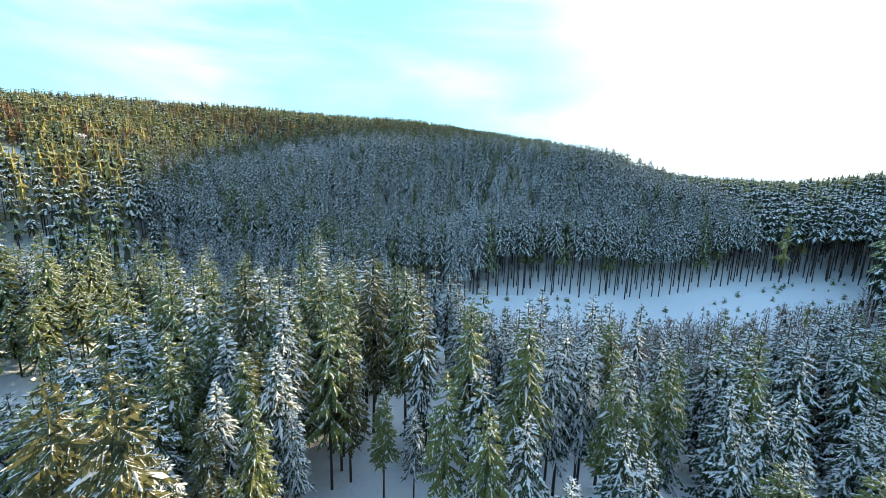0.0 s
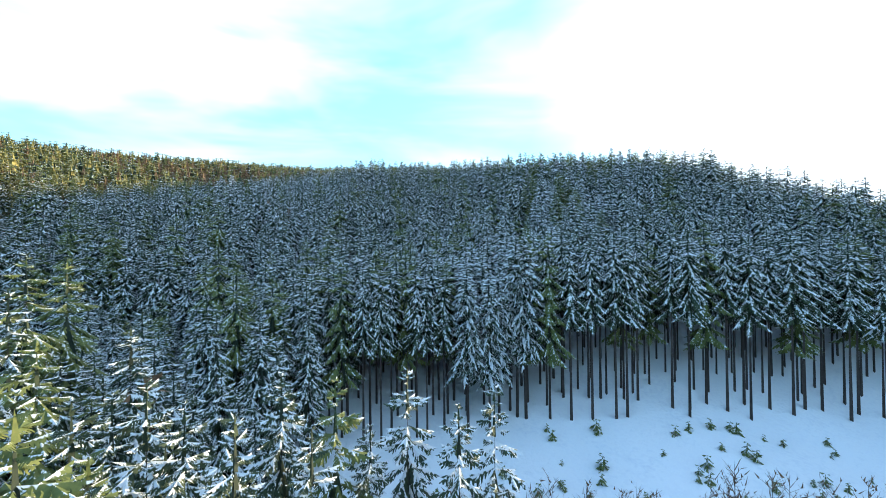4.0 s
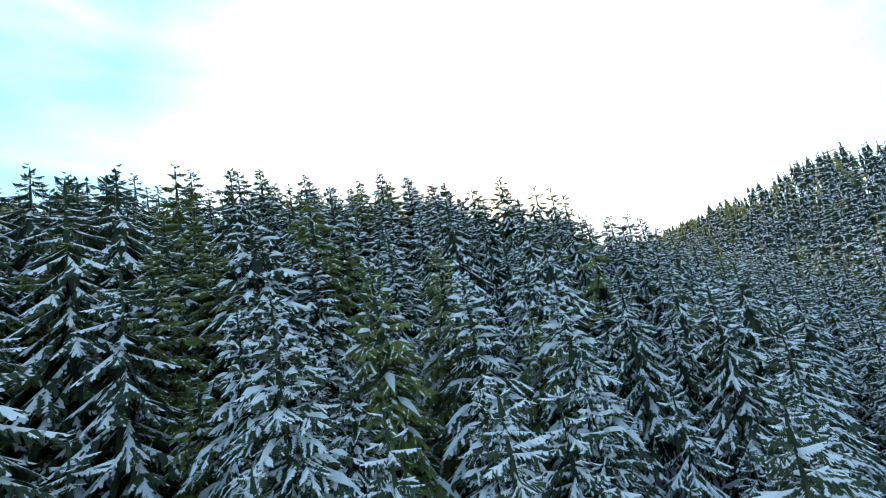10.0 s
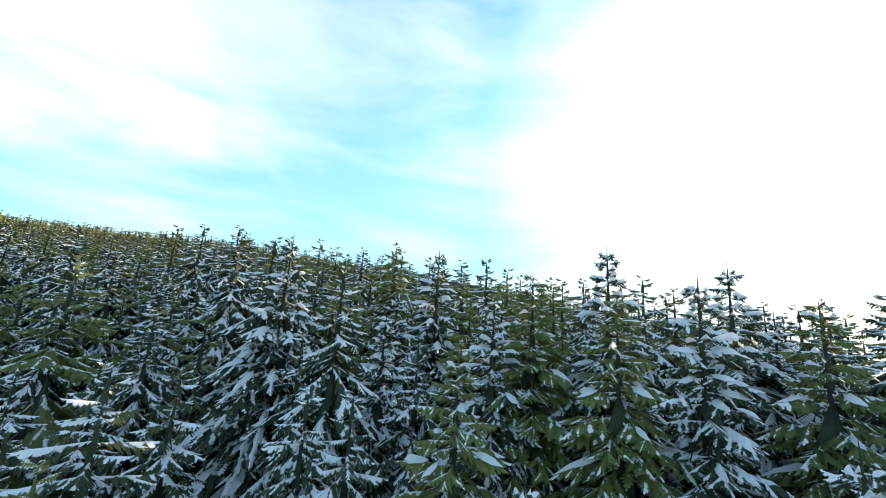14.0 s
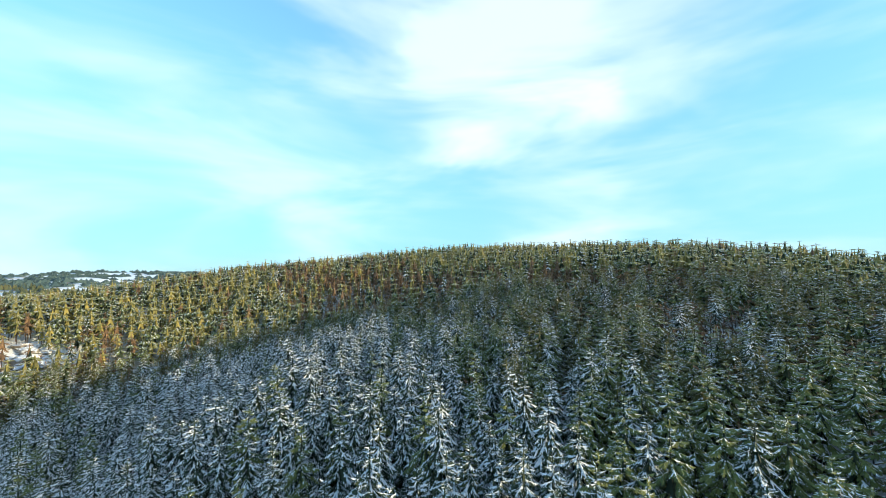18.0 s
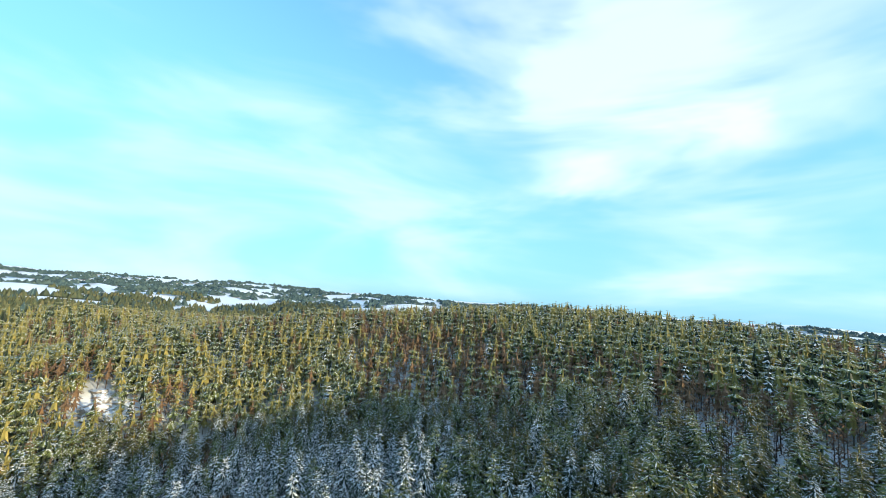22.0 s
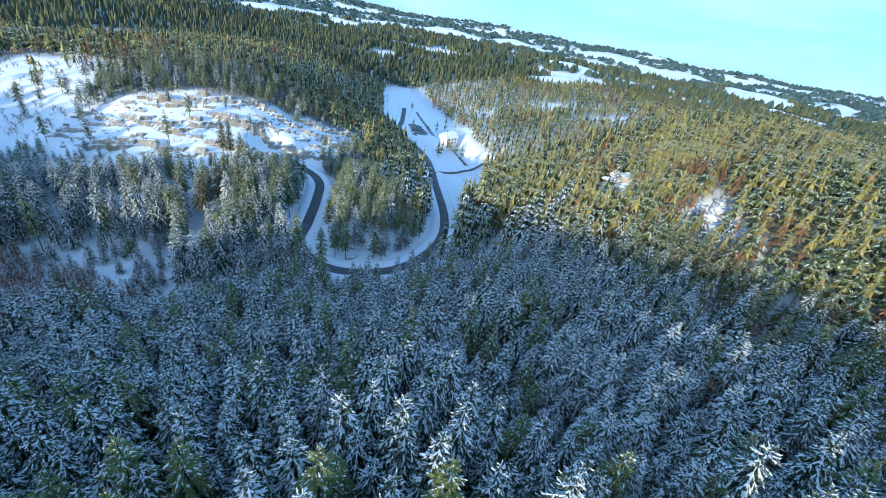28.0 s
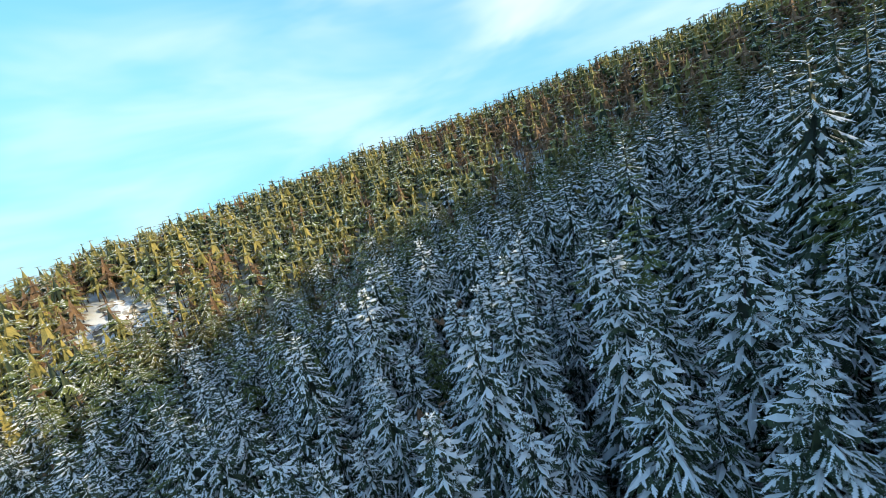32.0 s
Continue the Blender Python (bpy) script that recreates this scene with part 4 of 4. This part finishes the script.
tri, mark, uv = scatter(hx, hy, SHRUBS, rs2.uniform(0.5, 1.2, len(hx)), rs2.uniform(0, 6.28, len(hx)), ground_at(hx, hy))
tagged(new("hillside_bushes", tri_mesh("hillside_bushes", tri, mark, uv)), "brown leafless bushes on the snowy hillside", "bushes", kind="stuff")
sx, sy = rs2.uniform(-12, 120, 420), rs2.uniform(74, 116, 420)
ok = inside(CLEARING, sx, sy) & (rs2.rand(420) < 0.75)
sx, sy = sx[ok], sy[ok]
SAPLINGS = [whorled(rs2, 1.5, 0.75, 1.4, 4, 6, 6, wide=0.3, swell=0.6) for _ in range(3)]
tri, mark, uv = scatter(sx, sy, SAPLINGS, rs2.uniform(0.4, 1.2, len(sx)), rs2.uniform(0, 6.28, len(sx)), ground_at(sx, sy), sink=0.05)
tagged(new("saplings", tri_mesh("saplings", tri, mark, uv)), "tiny planted conifers dotted over the snowy clearing", "saplings", kind="stuff")


# ---- rocks ----
def boulder(rs, flat):
    """A blocky, cracked boulder about 1 m across."""
    me = bpy.data.meshes.new("rock")
    bm = bmesh.new()
    bmesh.ops.create_icosphere(bm, subdivisions=3, radius=1.0)
    off = Vector(rs.uniform(-50, 50, 3))
    for v in bm.verts:
        p = v.co.copy()
        k = 1 + 0.35 * noise.noise(p * 1.3 + off) + 0.16 * noise.noise(p * 3.4 + off)
        step = round(p.z * 2.5 + noise.noise(p * 0.9 + off)) / 2.5     # ledges
        v.co = Vector((p.x * k, p.y * k, (0.45 * p.z + 0.55 * step) * k * flat))
    for f in bm.faces:
        f.smooth = False
    bm.to_mesh(me)
    bm.free()
    me.materials.append(SNOWY_ROCK)
    return me


BOULDERS = [boulder(rs2, f) for f in (0.5, 0.6, 0.75, 0.9, 0.55, 0.7)]


def rocks(area, count, sizes, label, group):
    """Rocks strewn over an area (x, y, half-lengths, turn), sunk a little into the slope."""
    cx, cy, rx, ry, turn = area
    for _ in range(count):
        a, q = rs2.uniform(0, 6.283), math.sqrt(rs2.rand())
        u, v, c, s = rx * q * math.cos(a), ry * q * math.sin(a), math.cos(radians(turn)), math.sin(radians(turn))
        x, y = cx + u * c - v * s, cy + u * s + v * c
        k = rs2.uniform(*sizes)
        ob = new("rock", BOULDERS[rs2.randint(0, 6)])
        ob.matrix_world = pose(x, y, float(ground_at(x, y)) + 0.02 * k, rs2.uniform(-12, 12), rs2.uniform(-12, 12), rs2.uniform(0, 360)) @ Matrix.Diagonal((k * rs2.uniform(1.2, 2.6), k, k * rs2.uniform(0.5, 0.9), 1))
        tagged(ob, label, "rock", group)



def cliff():
    """Broken rock ledges below the hilltop, snow on every step."""
    gx, gy = np.meshgrid(np.arange(-88, 52, 0.7), np.arange(-38, 17, 0.7), indexing="ij")
    edge = np.full(gx.shape, 1e9)
    p = np.array(CLIFF, float)
    for a, b in zip(p, np.roll(p, -1, 0)):
        d = b - a
        t = np.clip(((gx - a[0]) * d[0] + (gy - a[1]) * d[1]) / (d @ d), 0, 1)
        edge = np.minimum(edge, np.hypot(gx - a[0] - t * d[0], gy - a[1] - t * d[1]))
    edge = np.where(inside(CLIFF, gx, gy), edge, -edge)
    mask = np.clip((edge + 3) / 5, 0, 1)
    base = ground_at(gx, gy)
    rough = 2.0 * waves(gx * 0.55, gy, 51, 13) + 0.9 * waves(gx * 0.7, gy, 52, 4.2)
    h = base + rough
    tall = 1.6
    k = h / tall + 0.35 * waves(gx, gy, 53, 30)
    fl = np.floor(k)
    fr = np.clip((k - fl - 0.62) / 0.3, 0, 1)
    z = base * (1 - mask) + mask * (h + tall * (fl + fr - k)) + 0.4 * mask - 0.9 * (1 - mask)
    n, m = gx.shape
    i = np.arange(n * m).reshape(n, m)
    q = np.stack([i[:-1, :-1], i[1:, :-1], i[1:, 1:], i[:-1, 1:]], -1)
    q = q[(mask[:-1, :-1] > 0) | (mask[1:, 1:] > 0)]
    me = bpy.data.meshes.new("cliff")
    me.from_pydata(np.stack([gx, gy, z], -1).reshape(-1, 3).tolist(), [], q.tolist())
    me.materials.append(SNOWY_ROCK)
    return tagged(new("cliff", me), "sunlit broken rock ledges covered with snow", "cliff", kind="structure")


cliff()
rocks((-14, -6, 36, 14, 0), 30, (0.25, 0.6), "weathered brown rock ledge with snow on top", "rocks of the sunlit cliff")
rocks((-62, -16, 16, 10, 35), 22, (0.25, 0.7), "weathered brown rock ledge with snow on top", "rocks of the sunlit cliff")
rocks((34, -3, 11, 8, 0), 16, (0.25, 0.6), "weathered brown rock ledge with snow on top", "rocks of the sunlit cliff")
rocks((-53, 78, 7, 10, 0), 26, (0.5, 1.4), "dark rock in the snow on the knoll", "rocks on the knoll")
rocks((-128, 146, 8, 2.5, 25), 14, (1.3, 3.0), "pale rock outcrop on the sunny slope", "rocks on the slope")
rocks((-133, 111, 10, 2.2, 20), 14, (1.3, 3.0), "pale rock outcrop on the sunny slope", "rocks on the slope")
rocks((-296, -34, 28, 8, -15), 16, (0.8, 2.2), "bare crag above the far woods", "rocks on the far crag")


# ---- the valley farm ----
PLASTER = mottled("plaster", [(0.62, 0.60, 0.55), (0.72, 0.70, 0.66)], 0.6, 0.9, fine=6.0)
ROOF_SNOW = mottled("roof_snow", [(0.78, 0.80, 0.84), (0.85, 0.86, 0.88)], 0.5, 0.6, fine=3.0)
PANE = mottled("window_pane", [(0.02, 0.025, 0.03), (0.05, 0.06, 0.07)], 0.8, 0.12)
WOOD = mottled("grey_wood", [(0.10, 0.075, 0.055), (0.18, 0.14, 0.10)], 1.5, 0.85, fine=9.0)
STONE = mottled("field_stone", [(0.13, 0.12, 0.11), (0.24, 0.22, 0.20)], 0.8, 0.9, fine=5.0)


def block(name, size, at, mat, parent=None, bevel=0.03, label=""):
    bm = bmesh.new()
    bmesh.ops.create_cube(bm, size=1)
    bmesh.ops.scale(bm, vec=size, verts=bm.verts)
    bmesh.ops.translate(bm, vec=at, verts=bm.verts)
    bmesh.ops.bevel(bm, geom=list(bm.edges), offset=bevel, segments=1, affect="EDGES")
    me = bpy.data.meshes.new(name)
    bm.to_mesh(me)
    bm.free()
    me.materials.append(mat)
    ob = new(name, me)
    ob.parent = parent
    return tagged(ob, label)


def gable(name, wide, deep, eave, rise, over, thick, mat, parent):
    """A pitched roof slab with its ridge along x."""
    bm = bmesh.new()
    w, d = wide / 2 + over, deep / 2 + over
    prof = [(-d, eave - over * rise / (deep / 2)), (0, eave + rise), (d, eave - over * rise / (deep / 2))]
    rows = [[bm.verts.new((sx * w, y, z + dz)) for y, z in prof] for sx in (-1, 1) for dz in (0, thick)]
    lo0, hi0, lo1, hi1 = rows
    for i in range(2):
        bm.faces.new((hi0[i], hi0[i + 1], hi1[i + 1], hi1[i]))
        bm.faces.new((lo0[i], lo1[i], lo1[i + 1], lo0[i + 1]))
        bm.faces.new((lo0[i], lo0[i + 1], hi0[i + 1], hi0[i]))
        bm.faces.new((lo1[i], hi1[i], hi1[i + 1], lo1[i + 1]))
    for i in (0, 2):
        bm.faces.new((lo0[i], hi0[i], hi1[i], lo1[i]))
    bmesh.ops.recalc_face_normals(bm, faces=bm.faces)
    me = bpy.data.meshes.new(name)
    bm.to_mesh(me)
    bm.free()
    me.materials.append(mat)
    ob = new(name, me)
    ob.parent = parent
    return ob


def house(x, y, turn, wide, deep, eave, rise, label, mat, floors=2):
    ob = new("house")
    ob.matrix_world = pose(x, y, float(ground_at(x, y)), 0, 0, turn)
    bm = bmesh.new()
    w, d = wide / 2, deep / 2
    ring = [(-d, -1.0), (d, -1.0), (d, eave), (0, eave + rise), (-d, eave)]
    a, b = [[bm.verts.new((sx * w, p, z)) for p, z in ring] for sx in (-1, 1)]
    bm.faces.new(a); bm.faces.new(b[::-1])
    for i in range(5):
        bm.faces.new((a[i], b[i], b[(i + 1) % 5], a[(i + 1) % 5]))
    bmesh.ops.recalc_face_normals(bm, faces=bm.faces)
    me = bpy.data.meshes.new("wall")
    bm.to_mesh(me)
    bm.free()
    me.materials.append(mat)
    part("wall", me, ob)
    gable("roof", wide, deep, eave + 0.05, rise, 0.5, 0.25, ROOF_SNOW, ob)
    block("chimney", (0.6, 0.6, 1.8), (wide * 0.2, 0, eave + rise + 0.5), STONE, ob)
    for fl in range(floors):
        for i in range(3):
            for sg in (-1, 1):
                win = block("window", (1.1, 0.12, 1.3), (-wide / 2 + wide * (i + 0.75) / 3.5, sg * (deep / 2 + 0.01), 1.5 + 2.5 * fl), WOOD, ob)
                block("pane", (0.9, 0.1, 1.1), (-wide / 2 + wide * (i + 0.75) / 3.5, sg * (deep / 2 + 0.05), 1.5 + 2.5 * fl), PANE, win, 0.01)
    block("door", (1.0, 0.14, 2.05), (wide * 0.38, deep / 2 + 0.01, 1.0), WOOD, ob)
    return tagged(ob, label, "house")


house(-150, -48, 20, 11, 8, 5.2, 3.0, "pale plastered valley house under a snowy gable roof", PLASTER)
house(-163, -62, 35, 8, 6, 3.0, 2.2, "small grey wooden barn under a snowy roof", WOOD, 1)


def basin(x, y, turn, long, wide):
    """A narrow pond with a stone rim."""
    ob = new("pond")
    ob.matrix_world = pose(x, y, float(ground_at(x, y)) + 0.1, 0, 0, turn)
    block("water", (long, wide, 0.2), (0, 0, 0.15), WATER, ob, 0.02, "dark open water")
    for sx in (-1, 1):
        block("rim", (0.5, wide + 1.0, 0.6), (sx * (long / 2 + 0.25), 0, 0.2), STONE, ob)
        block("rim", (long, 0.5, 0.6), (0, sx * (wide / 2 + 0.25), 0.2), STONE, ob)
    return tagged(ob, "narrow dark pond with a stone rim in snow", "pond", "ponds in the valley")


for i in range(6):
    basin(-141 - 1.7 * i, -76 - 8.0 * i, 12, 9.5, 4.6)
for i in range(4):
    basin(-151 - 1.9 * i, -92 - 9.0 * i, 14, 6.0, 4.2)


def stone_wall(a, b):
    a, b = Vector(a), Vector(b)
    ob = new("stone_wall")
    ob.matrix_world = pose(a.x, a.y, float(ground_at(a.x, a.y)), 0, 0, math.degrees(math.atan2(b.y - a.y, b.x - a.x)))
    n = int((b - a).length / 1.6)
    for i in range(n):
        u = a.lerp(b, (i + 0.5) / n)
        dz = float(ground_at(u.x, u.y)) - float(ground_at(a.x, a.y))
        block("stone", (1.65, 0.7, rs2.uniform(1.0, 1.5)), ((i + 0.5) * 1.6, rs2.uniform(-0.08, 0.08), dz + 0.4), STONE, ob, 0.12)
    return tagged(ob, "dark dry-stone wall across the snowy meadow", "wall")


stone_wall((-117, 2, 0), (-160, -10, 0))

# ---- far woods ----
def far_woods():
    rs = np.random.RandomState(5)
    tri, mark = [], []
    for lo, hi, step, scale, seed in ((300, 620, 6.0, 1.0, 1), (620, 1300, 14, 1.1, 2), (1300, 3400, 36, 1.2, 3)):
        g = np.arange(-hi, hi, step)
        x, y = (v.ravel() + rs.uniform(-0.45, 0.45, v.size) * step for v in np.meshgrid(g - 60, g + 80))
        r = np.hypot(x + 60, y - 80)
        inland = (r > lo) & (r < hi) & (x < 320) & ((y < 330 - 0.2 * x) | (r > 1300) & (y < 2600)) & ~((np.abs(x + 60) < 400) & (y > -270) & (y < 345) & (x > -470) & (x < 250))
        field = waves(x, y, 41, 420, 4)
        inland &= field < np.where(r < 900, 0.62, 0.05)
        inland &= ~(oval(x, y, -720, -330, 330, 62, -52) | oval(x, y, -1050, -500, 480, 70, -50) | oval(x, y, -330, -1250, 330, 60, 15) | oval(x, y, -1500, -900, 700, 90, -45))
        x, y = x[inland], y[inland]
        # The farthest ring takes only the needles tinted blue for haze.
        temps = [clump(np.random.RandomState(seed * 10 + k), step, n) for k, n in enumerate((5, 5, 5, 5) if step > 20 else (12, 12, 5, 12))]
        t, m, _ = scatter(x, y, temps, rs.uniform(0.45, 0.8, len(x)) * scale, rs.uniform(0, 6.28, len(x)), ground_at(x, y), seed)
        tri.append(t); mark.append(m)
    return np.concatenate(tri), np.concatenate(mark)


def clump(rs, step, needle):
    """A few pointed tops standing together, about as wide as the planting step."""
    tri, mark = [], []
    for j in range(3 if step > 10 else 1):
        cx, cy = (rs.uniform(-0.32, 0.32, 2) * step) if step > 10 else (0, 0)
        w = step * rs.uniform(0.42, 0.6) if step > 10 else 4.4
        h = rs.uniform(13, 20)
        for k in range(4):
            a, b = 1.571 * k + j, 1.571 * (k + 1) + j
            top = (cx, cy, h * rs.uniform(0.9, 1.1))
            tri.append(((cx + math.cos(a) * w, cy + math.sin(a) * w, h * 0.15), (cx + math.cos(b) * w, cy + math.sin(b) * w, h * 0.15), top)); mark.append(needle)
    return np.array(tri), np.array(mark), np.zeros((len(tri), 3, 2))


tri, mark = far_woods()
tagged(new("far_woods", tri_mesh("far_woods", tri, mark, np.zeros((len(tri), 3, 2)))), "dark far woods, tinted blue for distance haze, between snowy fields", "forest", kind="stuff")
